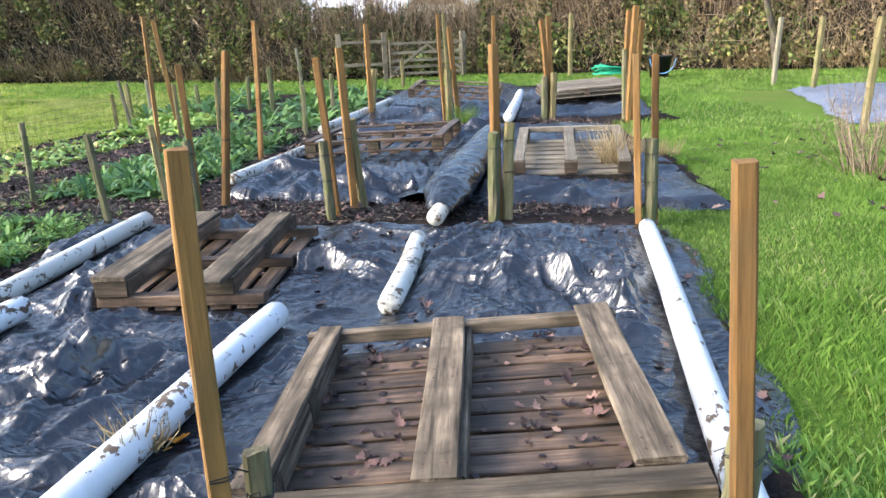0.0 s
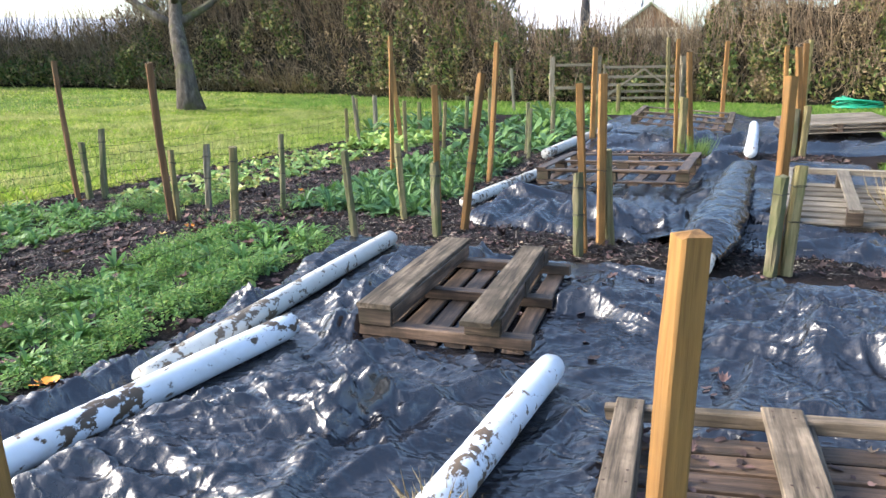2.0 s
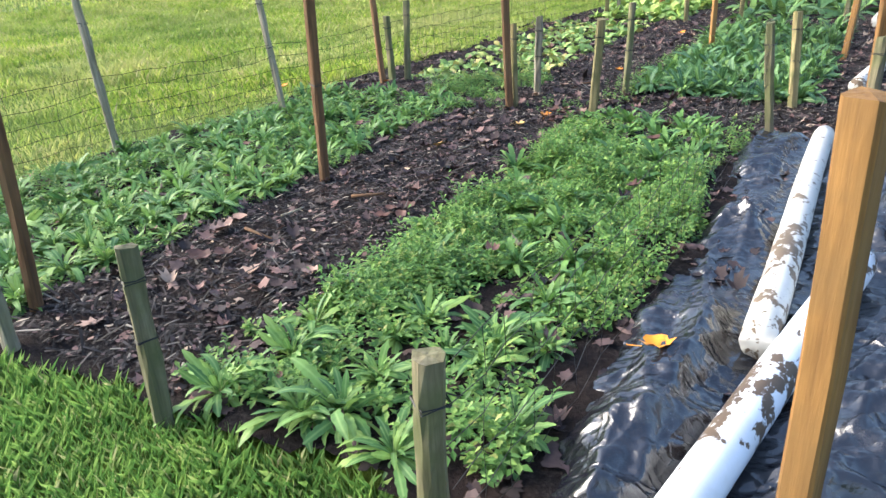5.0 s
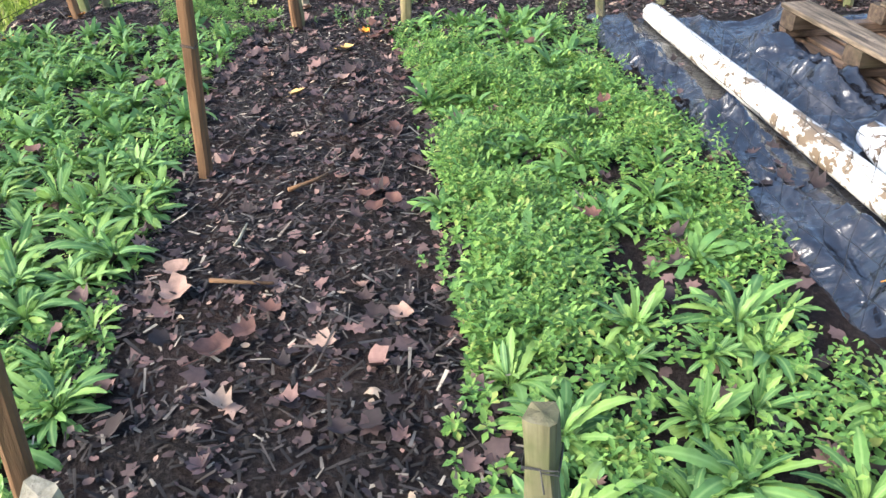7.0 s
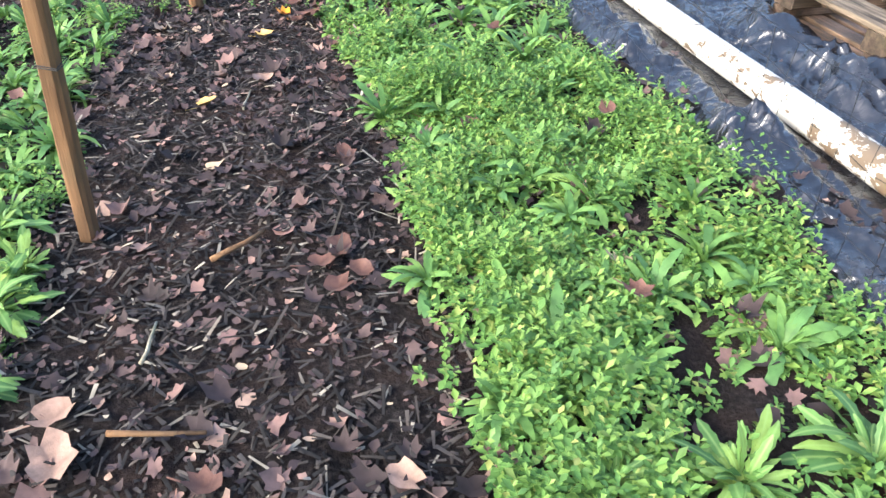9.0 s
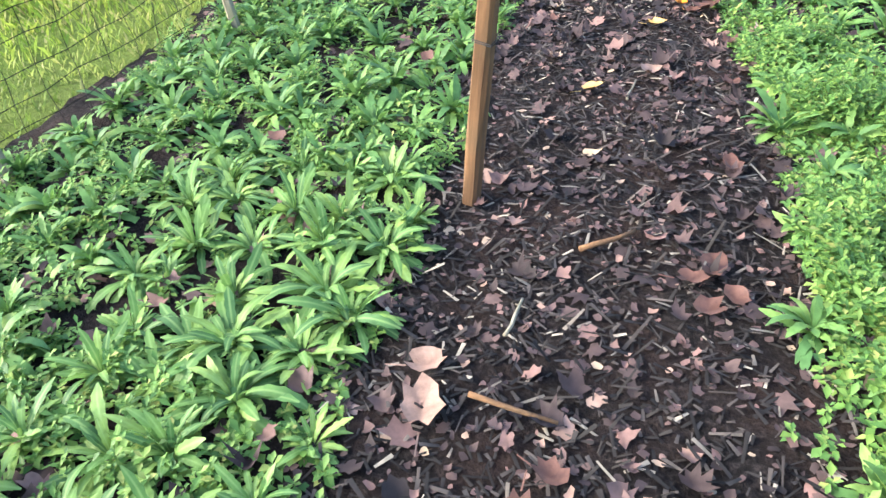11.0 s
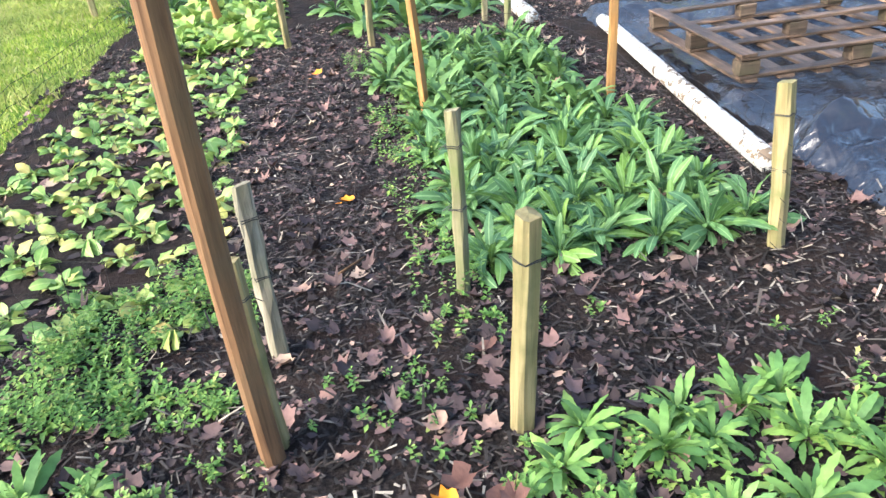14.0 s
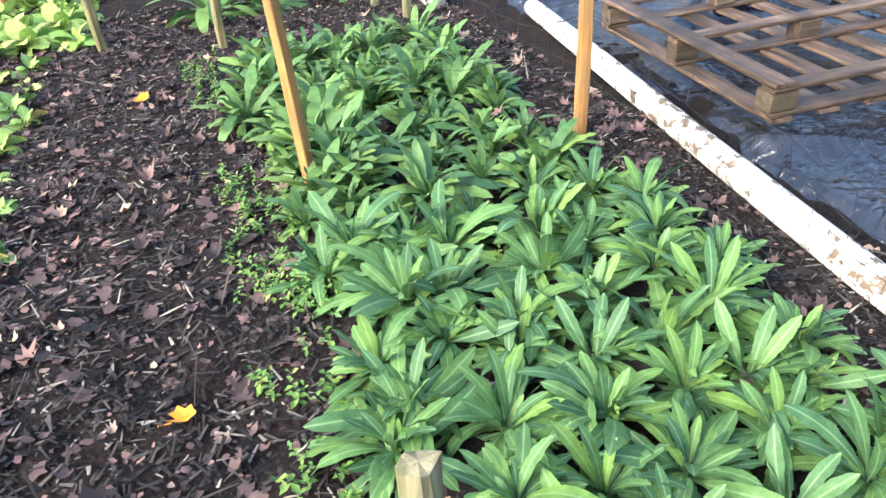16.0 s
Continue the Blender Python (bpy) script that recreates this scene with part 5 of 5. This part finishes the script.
    pts = [A.lerp(B, u) + Vector((rn.uniform(-1, 1), rn.uniform(-1, 1), 0)) * 0.004 for u in (0, 0.3, 0.6, 1)]
    V, F = tube(pts, [r, r * 0.9, r * 0.8, r * 0.6], 6)
    return tagged(new("stick", mesh_from("stick", V, F, mat, True)), label, "stick", "sticks")


stick((-4.10, 2.49, 0.03), (-4.08, 2.63, 0.03), 0.006, stake_pale, "pale broken stick on the mulch", 1)
stick((-3.86, 3.78, 0.03), (-3.83, 3.95, 0.03), 0.005, stake_pale, "thin pale stick on the path", 2)
stick((-3.95, 2.86, 0.03), (-3.80, 2.96, 0.035), 0.009, stake_brown, "brown stick lying on the mulch", 3)
stick((-4.15, 2.30, 0.03), (-3.95, 2.25, 0.03), 0.008, stake_brown, "dark stick on the mulch", 4)
stick((-3.85, 6.0, 0.03), (-3.72, 6.12, 0.03), 0.006, stake_brown, "thin brown stick on the path", 5)


# ---- netting ----
def netting(points, heights, label, cell=0.16, seed=0, r=0.0013, sag=0.03):
    """Slack black garden netting between stakes."""
    rn = random.Random(seed)
    V, F = [], []

    def strand(pts, rad):
        k = len(V)
        a, b = tube(pts, [rad] * len(pts), 3, False)
        V.extend(a)
        F.extend(tuple(k + q for q in f) for f in b)

    for (x0, y0), (x1, y1) in zip(points, points[1:]):
        L = math.hypot(x1 - x0, y1 - y0)
        n = max(3, int(L / cell))
        rowpts = []
        for h in heights:
            pts = []
            for i in range(n + 1):
                u = i / n
                pts.append(Vector((x0 + (x1 - x0) * u + rn.uniform(-1, 1) * 0.012, y0 + (y1 - y0) * u + rn.uniform(-1, 1) * 0.012, h - sag * 4 * u * (1 - u) * (h / 0.6) + rn.uniform(-1, 1) * 0.012)))
            rowpts.append(pts)
            strand(pts, r)
        for i in range(1, n):
            strand([p[i] for p in rowpts], r * 0.8)
    return tagged(new("garden_netting", mesh_from("garden_netting", V, F, net_black)), label, "netting")


H5 = (0.04, 0.14, 0.24, 0.34, 0.44, 0.54)
netting([(-6.05, 1.6), (-5.95, 2.95), (-5.79, 4.36), (-5.64, 5.6), (-5.35, 11.2), (-6.3, 14.2)], H5, "slack black garden netting along the grass edge", 0.15, 1, 0.002)
netting([(-2.31, 1.03), (-2.24, 4.8)], H5, "fine black netting beside the weedy bed", 0.13, 2)
netting([(-2.2, 5.6), (-1.84, 8.0), (-1.98, 10.1)], H5, "fine black netting beside the broad-leaved bed", 0.13, 3)
netting([(-3.12, 8.30), (-1.86, 8.02)], (0.3, 0.38, 0.46, 0.54), "fine black netting across the broad-leaved bed", 0.12, 4)
netting([(-5.48, 5.83), (-4.08, 5.6)], H5, "black netting between two posts", 0.15, 5)


# ---- hedge, trees, gate, buildings ----
HEDGE = [((-46, 8), 2.0), ((-36, 21), 2.0), ((-27, 28.5), 2.3), ((-20, 30), 6.0), ((-14, 30), 7.0), ((-9, 29), 5.5), ((-5.4, 28.6), 2.5), ((0.2, 28.8), 2.2), ((2.2, 28.2), 4.0), ((8, 25.8), 4.8), ((13, 22.0), 5.0), ((22, 12), 5.0), ((26, -6), 4.0), ((8, -22), 3.5), ((-20, -20), 3.5), ((-44, -12), 3.0), ((-46, 8), 2.0)]


def hedge_at(s):
    """Place, outward way and height along the hedge line, for arrays of s in 0..len-1."""
    P = np.array([p for p, _ in HEDGE], float)
    Hh = np.array([h for _, h in HEDGE], float)
    i = np.minimum(s.astype(int), len(P) - 2)
    f = s - i
    f2 = f * f * (3 - 2 * f)
    d = P[i + 1] - P[i]
    n = np.stack([d[:, 1], -d[:, 0]], 1) / np.linalg.norm(d, axis=1)[:, None]
    return P[i] + d * f[:, None], n, Hh[i] * (1 - f2) + Hh[i + 1] * f2


def hedge_s(r, n):
    """Random stations, most of them where the hedge is seen."""
    P = np.array([p for p, _ in HEDGE], float)
    L = np.linalg.norm(P[1:] - P[:-1], axis=1)
    wts = np.where(np.arange(len(L)) < 11, 1.0, 0.22) * L
    i = r.choice(len(L), n, p=wts / wts.sum())
    return i + r.rand(n)


# added inner shell that fills the gaps between twigs with painted shade
def hedge_shade_core():
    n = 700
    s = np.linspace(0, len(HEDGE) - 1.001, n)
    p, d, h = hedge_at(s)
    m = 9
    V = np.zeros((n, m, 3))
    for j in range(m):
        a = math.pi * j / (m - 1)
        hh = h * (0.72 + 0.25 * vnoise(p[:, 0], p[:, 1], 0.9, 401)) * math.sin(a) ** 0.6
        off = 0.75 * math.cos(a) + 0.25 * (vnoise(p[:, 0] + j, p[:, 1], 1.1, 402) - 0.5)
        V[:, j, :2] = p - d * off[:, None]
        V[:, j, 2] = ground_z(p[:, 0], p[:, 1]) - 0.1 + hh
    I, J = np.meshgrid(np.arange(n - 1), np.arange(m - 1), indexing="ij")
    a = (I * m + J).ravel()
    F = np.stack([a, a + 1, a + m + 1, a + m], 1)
    return tri_soup("hedge_shade_core", V.reshape(-1, 3), F, core_shade, True)


def hedge_leaves(n, size, seed, lo, hi, mat, clump, thr):
    r = np.random.RandomState(seed)
    s = hedge_s(r, n)
    p, d, h = hedge_at(s)
    u = r.rand(len(s)) ** 0.8
    top = h * (0.8 + 0.45 * vnoise(p[:, 0] * 1.0, p[:, 1], 0.8, seed + 1))
    z = (lo + (hi - lo) * u) * top
    off = (1.15 - 0.35 * u) * (0.75 + 0.6 * vnoise(s * 9, z, 1.3, seed + 2)) * np.where(r.rand(len(s)) < 0.85, 1, -1) * r.uniform(0.75, 1.1, len(s))
    k = vnoise(s * 11, z, clump, seed + 3) > thr
    p, d, z, off = p[k], d[k], z[k], off[k]
    n = len(z)
    c = np.stack([p[:, 0] + d[:, 0] * off, p[:, 1] + d[:, 1] * off, ground_z(p[:, 0], p[:, 1]) + z], 1)
    a = r.normal(0, 1, (n, 3))
    a /= np.linalg.norm(a, axis=1)[:, None]
    b = np.cross(a, r.normal(0, 1, (n, 3)))
    b /= np.linalg.norm(b, axis=1)[:, None]
    sz = (size * r.uniform(0.5, 1.5, n))[:, None]
    V = np.stack([c - a * sz, c + b * sz * 0.5, c + a * sz, c - b * sz * 0.5], 1).reshape(-1, 3)
    i = np.arange(n) * 4
    return tri_soup("hedge_leaves", V, np.stack([i, i + 1, i + 2, i + 3], 1), mat)


def spikes(base, tip, rad, mat, name, bend=0.0, r=None):
    """Thin tapered three-sided twigs."""
    n = len(base)
    d = tip - base
    a = np.cross(d, np.array([0.3, 0.5, 0.2]))
    a /= np.linalg.norm(a, axis=1)[:, None] + 1e-9
    b = np.cross(d, a)
    b /= np.linalg.norm(b, axis=1)[:, None] + 1e-9
    mid = (base + tip) / 2 + (r.normal(0, 1, (n, 3)) * bend * np.linalg.norm(d, axis=1)[:, None] if r is not None else 0)
    R = np.asarray(rad)[:, None]
    ring = lambda c, k: [c + (a * math.cos(q) + b * math.sin(q)) * R * k for q in (0, 2.09, 4.19)]
    V = np.stack(ring(base, 1.0) + ring(mid, 0.7) + [tip], 1).reshape(-1, 3)
    i = np.arange(n) * 7
    F = []
    for j in range(3):
        k = (j + 1) % 3
        F += [np.stack([i + j, i + k, i + 3 + k], 1), np.stack([i + j, i + 3 + k, i + 3 + j], 1), np.stack([i + 3 + j, i + 3 + k, i + 6], 1)]
    return tri_soup(name, V, np.concatenate(F), mat)


def hedge_twigs(n, seed, mat, up, length, rad, lo, hi, where=None):
    r = np.random.RandomState(seed)
    s = hedge_s(r, n)
    if where is not None:
        s = s[where(s)]
    n = len(s)
    p, d, h = hedge_at(s)
    u = r.rand(n)
    z = (lo + (hi - lo) * u) * h
    off = r.uniform(0.4, 1.1, n)
    base = np.stack([p[:, 0] + d[:, 0] * off, p[:, 1] + d[:, 1] * off, ground_z(p[:, 0], p[:, 1]) + z], 1)
    v = r.normal(0, 1, (n, 3)) * 0.55
    v[:, 2] += up
    v[:, :2] += d * 0.35
    v /= np.linalg.norm(v, axis=1)[:, None]
    return spikes(base, base + v * (length * r.uniform(0.4, 1.4, n))[:, None], rad * r.uniform(0.6, 1.5, n), mat, "hedge_twigs", 0.06, r)


hedge = thing("hedge", "tall tangled winter hedge of brown twigs and dark ivy", "hedge", kind="stuff")
part("hedge_shade_core", hedge_shade_core(), hedge)
part("ivy_leaves", hedge_leaves(170000, 0.085, 411, 0.05, 0.95, hedge_leaf, 0.9, 0.44), hedge, "dark green ivy and bramble leaves")
part("brown_leaves", hedge_leaves(120000, 0.06, 421, 0.02, 1.0, hedge_brown, 1.1, 0.42), hedge, "brown winter leaves")
part("twigs", hedge_twigs(34000, 431, twig_mat, 0.9, 1.3, 0.010, 0.0, 0.95), hedge, "bare grey-brown twigs")
part("whips", hedge_twigs(9000, 433, whip_mat, 2.4, 2.3, 0.013, 0.3, 0.9), hedge, "upright bare whips")
part("dead_stalks", hedge_twigs(14000, 435, straw, 1.5, 0.85, 0.011, 0.0, 0.05, lambda s: vnoise(s * 6, s * 0, 1.0, 437) > 0.45), hedge, "straw-coloured dead stalks at the hedge foot")


def tree(label, base, height, rad, seed, forks, lean=(0, 0), spread_k=1.0, first=0.3):
    """A bare tree: tapered trunk, limbs that fork, and a haze of twigs."""
    r = random.Random(seed)
    z0 = float(ground_z(np.array([base[0]]), np.array([base[1]]))[0])
    root = thing("tree", label, "tree", Matrix.Translation((base[0], base[1], z0 - 0.1)))
    V, F = [], []
    tips = []

    def limb(p, d, L, rr, depth):
        n = 6
        pts, rads = [p], [rr]
        for i in range(n):
            d = (d + Vector((r.uniform(-1, 1), r.uniform(-1, 1), r.uniform(-0.35, 0.5))) * 0.24).normalized()
            p = p + d * L / n
            pts.append(p)
            rads.append(rr * (1 - 0.5 * (i + 1) / n))
        if depth == 0:
            rads[0] *= 1.45
            rads[1] *= 1.1
        k = len(V)
        a, b = tube(pts, rads, 10 if depth < 2 else 6, True)
        V.extend(a)
        F.extend(tuple(k + q for q in f) for f in b)
        if depth < forks:
            for _ in range(3 if depth else 4):
                u = r.uniform(0.55, 1.0) if depth else r.uniform(0.72, 1.0)
                q = pts[int(u * n)]
                nd = (d * 0.55 + Vector((r.uniform(-1, 1), r.uniform(-1, 1), r.uniform(0.0, 0.75))) * spread_k).normalized()
                limb(q, nd, L * r.uniform(0.55, 0.85) * (1.25 if depth == 0 else 1), rads[int(u * n)] * 0.62, depth + 1)
        else:
            tips.extend(pts[2:])

    limb(Vector((0, 0, 0)), Vector((lean[0], lean[1], 1)).normalized(), height * first, rad, 0)
    part("trunk", mesh_from("trunk", V, F, bark, True), root, "lichened bark trunk and limbs")
    rn = np.random.RandomState(seed)
    T = np.repeat(np.array([tuple(t) for t in tips]), 5, 0)
    v = rn.normal(0, 1, T.shape)
    v[:, 2] += 0.4
    v /= np.linalg.norm(v, axis=1)[:, None]
    part("crown", spikes(T, T + v * rn.uniform(0.3, 0.9, (len(T), 1)), 0.008 * rn.uniform(0.6, 1.4, len(T)), twig_mat, "crown", 0.08, rn), root, "fine bare twigs")
    return root


tree("bare orchard tree with a lichened grey trunk", (-13.5, 17.9), 7.0, 0.31, 3, 3, (-0.03, 0.0), 1.0, 0.58)
tree("gnarled old orchard tree with low forking limbs", (-25.0, 17.2), 8.0, 0.55, 8, 3, (-0.10, 0.0), 1.15, 0.24)
tree("slim pale-barked tree in the hedge", (9.6, 22.9), 6.5, 0.13, 12, 2, (-0.05, 0.0), 0.9, 0.6)
tree("bare tree behind the hedge", (-8.0, 31.5), 9.0, 0.2, 15, 3, (0, 0), 0.9, 0.4)
tree("bare tree behind the hedge", (-17.0, 32.0), 9.0, 0.22, 17, 3, (0, 0), 0.9, 0.4)


def gate():
    g = thing("field_gate", "weathered wooden five-bar gate before the hedge", "gate", pose(-4.15, 25.0, 0.0, 0, 0, 14))
    for x, h, w in ((0.0, 1.62, 0.17), (1.55, 1.65, 0.15), (4.35, 1.6, 0.19)):
        part("gate_post", beam(h + 0.2, w, w, "gate_post", gate_wood, int(x * 10) + 500), g, "", Matrix.Translation((x, w / 2, -0.2)) @ Matrix.Rotation(radians(-90), 4, "Y"))
    for z in (0.55, 1.3):
        part("fence_rail", beam(1.5, 0.05, 0.1, "fence_rail", gate_wood, int(z * 100)), g, "", Matrix.Translation((0.02, -0.03, z)))
    for i, z in enumerate((0.2, 0.42, 0.64, 0.9, 1.22)):
        part("gate_bar", beam(2.7, 0.035, 0.09, "gate_bar", gate_wood, 520 + i), g, "", Matrix.Translation((1.62, -0.04 if i % 2 else -0.04, z)))
    for x in (1.66, 4.22):
        part("gate_stile", beam(1.25, 0.08, 0.05, "gate_stile", gate_wood, int(x * 100)), g, "", Matrix.Translation((x, -0.08, 0.12)) @ Matrix.Rotation(radians(-90), 4, "Y"))
    for s, x in ((1, 1.7), (-1, 4.2)):
        part("gate_brace", beam(1.6, 0.03, 0.07, "gate_brace", gate_wood, 540 + s), g, "", Matrix.Translation((x, -0.075, 0.25)) @ Matrix.Rotation(radians(0 if s > 0 else 180), 4, "Z") @ Matrix.Rotation(radians(-36), 4, "Y"))


gate()

V, F = tube([(-3.9, 30.5, -0.2), (-3.92, 30.5, 4), (-3.96, 30.5, 9.0)], [0.19, 0.17, 0.14], 12)
tagged(new("utility_pole", mesh_from("utility_pole", V, F, pole_dark, True)), "dark tarred wooden utility pole behind the hedge", "pole")


def house(label, m, w, d, wall_h, roof_h, gable_mat):
    """A low building with a pitched sheet roof, gable towards local x."""
    h = thing("building", label, "building", m)
    V = [(0, 0, 0), (w, 0, 0), (w, d, 0), (0, d, 0), (0, 0, wall_h), (w, 0, wall_h), (w, d, wall_h), (0, d, wall_h)]
    part("wall", mesh_from("wall", V, [(0, 1, 5, 4), (1, 2, 6, 5), (2, 3, 7, 6), (3, 0, 4, 7)], wall_buff), h, "buff walls")
    o, t = 0.4, 0.14
    ridge = wall_h + roof_h
    for s in (0, 1):
        y0, yr = (-o, d / 2) if s == 0 else (d + o, d / 2)
        z0 = wall_h - o * roof_h / (d / 2)
        V = [(-o, y0, z0), (w + o, y0, z0), (w + o, yr, ridge), (-o, yr, ridge)]
        V += [(x, y, z + t) for x, y, z in V]
        part("roof", mesh_from("roof", V, [(0, 1, 2, 3), (4, 5, 6, 7), (0, 1, 5, 4), (1, 2, 6, 5), (2, 3, 7, 6), (3, 0, 4, 7)], roof_pale), h, "pale sheet roof")
    for x in (0, w):
        V = [(x - 0.05, 0, wall_h), (x - 0.05, d, wall_h), (x - 0.05, d / 2, ridge), (x + 0.05, 0, wall_h), (x + 0.05, d, wall_h), (x + 0.05, d / 2, ridge)]
        part("gable", mesh_from("gable", V, [(0, 1, 2), (3, 4, 5), (0, 1, 4, 3), (1, 2, 5, 4), (2, 0, 3, 5)], gable_mat), h, "brown timber gable")
        k = 1 if x else -1
        for a, b in (((x + k * 0.12, -o, wall_h - 0.25), (x + k * 0.12, d / 2, ridge + 0.02)), ((x + k * 0.12, d + o, wall_h - 0.25), (x + k * 0.12, d / 2, ridge + 0.02))):
            Vt, Ft = tube([a, b], [0.12, 0.12], 4)
            part("barge_board", mesh_from("barge_board", Vt, Ft, roof_pale), h)
    return h


house("low building with a pale sheet roof behind the hedge", pose(-15.0, 50, 0.0), 11.5, 8, 3.3, 3.0, gable_brown)
house("small gabled wing with a brown timber gable", pose(-4.15, 55, 0.0, 0, 0, -90), 7, 3.9, 3.6, 1.5, gable_brown)
house("distant pale-roofed shed beyond the orchard", pose(-50, 42, 1.0, 0, 0, 40), 11, 7, 2.9, 1.6, gable_brown)


# ---- things by the lawn ----
def hose_coil():
    V, F = [], []
    r = random.Random(9)
    pts = []
    for i in range(260):
        a = i * 0.19
        rad = 0.42 + 0.10 * math.sin(i * 0.043) + r.uniform(-1, 1) * 0.01
        pts.append(Vector((rad * 1.25 * math.cos(a), rad * 0.7 * math.sin(a), 0.05 + 0.32 * (i / 260) * (0.6 + 0.4 * math.sin(a + i * 0.02)))))
    V, F = tube(pts, [0.028] * len(pts), 6)
    ob = new("hose_coil", mesh_from("hose_coil", V, F, hose_green, True))
    ob.matrix_basis = pose(4.75, 23.4, 0.02)
    return tagged(ob, "coiled bright green hose lying on the grass", "hose")


hose_coil()


def bucket():
    root = thing("bucket", "black plastic bucket on the grass", "bucket", pose(5.75, 21.5, 0.0))
    prof = [(0.0, 0.03), (0.24, 0.03), (0.25, 0.0), (0.34, 0.58), (0.37, 0.58), (0.37, 0.62), (0.32, 0.62), (0.24, 0.06), (0.0, 0.06)]
    n = 28
    V = [(rr * math.cos(2 * math.pi * j / n), rr * math.sin(2 * math.pi * j / n), z) for rr, z in prof for j in range(n)]
    F = [(i * n + j, i * n + (j + 1) % n, (i + 1) * n + (j + 1) % n, (i + 1) * n + j) for i in range(len(prof) - 1) for j in range(n)]
    part("body", mesh_from("body", V, F, bucket_black, True), root)
    Vt, Ft = tube([Vector((-0.36 * math.cos(a), -0.38, 0.55 - 0.42 * math.sin(a))) for a in np.linspace(0, math.pi, 14)], [0.014] * 14, 6)
    part("handle", mesh_from("handle", Vt, Ft, hose_blue, True), root, "pale blue cord handle")


bucket()


def shrub(label, base, h, n, seed, rad=0.006, spread_r=0.25):
    r = np.random.RandomState(seed)
    a = r.uniform(0, 2 * np.pi, n)
    b = np.stack([base[0] + np.cos(a) * spread_r * r.rand(n), base[1] + np.sin(a) * spread_r * r.rand(n), np.full(n, -0.05)], 1)
    v = np.stack([np.cos(a) * 0.35, np.sin(a) * 0.35, np.ones(n)], 1) + r.normal(0, 0.15, (n, 3))
    t = b + v * (h * r.uniform(0.5, 1.1, n))[:, None]
    k = r.randint(0, n, n * 5)
    u = r.uniform(0.4, 1.0, n * 5)[:, None]
    b2 = b[k] + (t[k] - b[k]) * u
    t2 = b2 + (r.normal(0, 0.5, (n * 5, 3)) + np.array([0, 0, 0.6])) * 0.22 * h
    root = thing("shrub", label, "shrub")
    part("stem_clump", spikes(b, t, np.full(n, rad), twig_mat, "stem_clump", 0.05, r), root)
    part("twig_clump", spikes(b2, t2, np.full(n * 5, rad * 0.45), twig_mat, "twig_clump", 0.05, r), root)


shrub("bare twiggy brown shrub on the lawn", (3.95, 6.1), 0.75, 60, 3)


def tuft(name, label, x, y, z, n, h, mat, seed, spread_r=0.08):
    r = np.random.RandomState(seed)
    a = r.uniform(0, 2 * np.pi, n)
    b = np.stack([x + np.cos(a) * spread_r * r.rand(n), y + np.sin(a) * spread_r * r.rand(n), np.full(n, z)], 1)
    t = b + np.stack([np.cos(a) * h * 0.6 * r.rand(n), np.sin(a) * h * 0.6 * r.rand(n), h * r.uniform(0.4, 1.1, n)], 1)
    return tagged(new(name, spikes(b, t, np.full(n, 0.004), mat, name, 0.1, r)), label, "grass", kind="stuff")


tuft("grass_tuft", "green tuft growing at a post's foot", 0.28, 10.9, 0.0, 160, 0.34, grass_blade, 5, 0.2)
tuft("straw_clump", "wisp of dry straw caught on a pallet", 1.78, 6.25, 0.10, 180, 0.42, straw, 6, 0.16)
tuft("straw_clump", "dry straw lying beside the sheet", 2.42, 7.4, 0.0, 120, 0.2, straw, 7, 0.25)
tuft("straw_clump", "wisp of dry grass caught on a white pole", -0.50, 1.62, 0.06, 60, 0.14, straw, 8, 0.08)
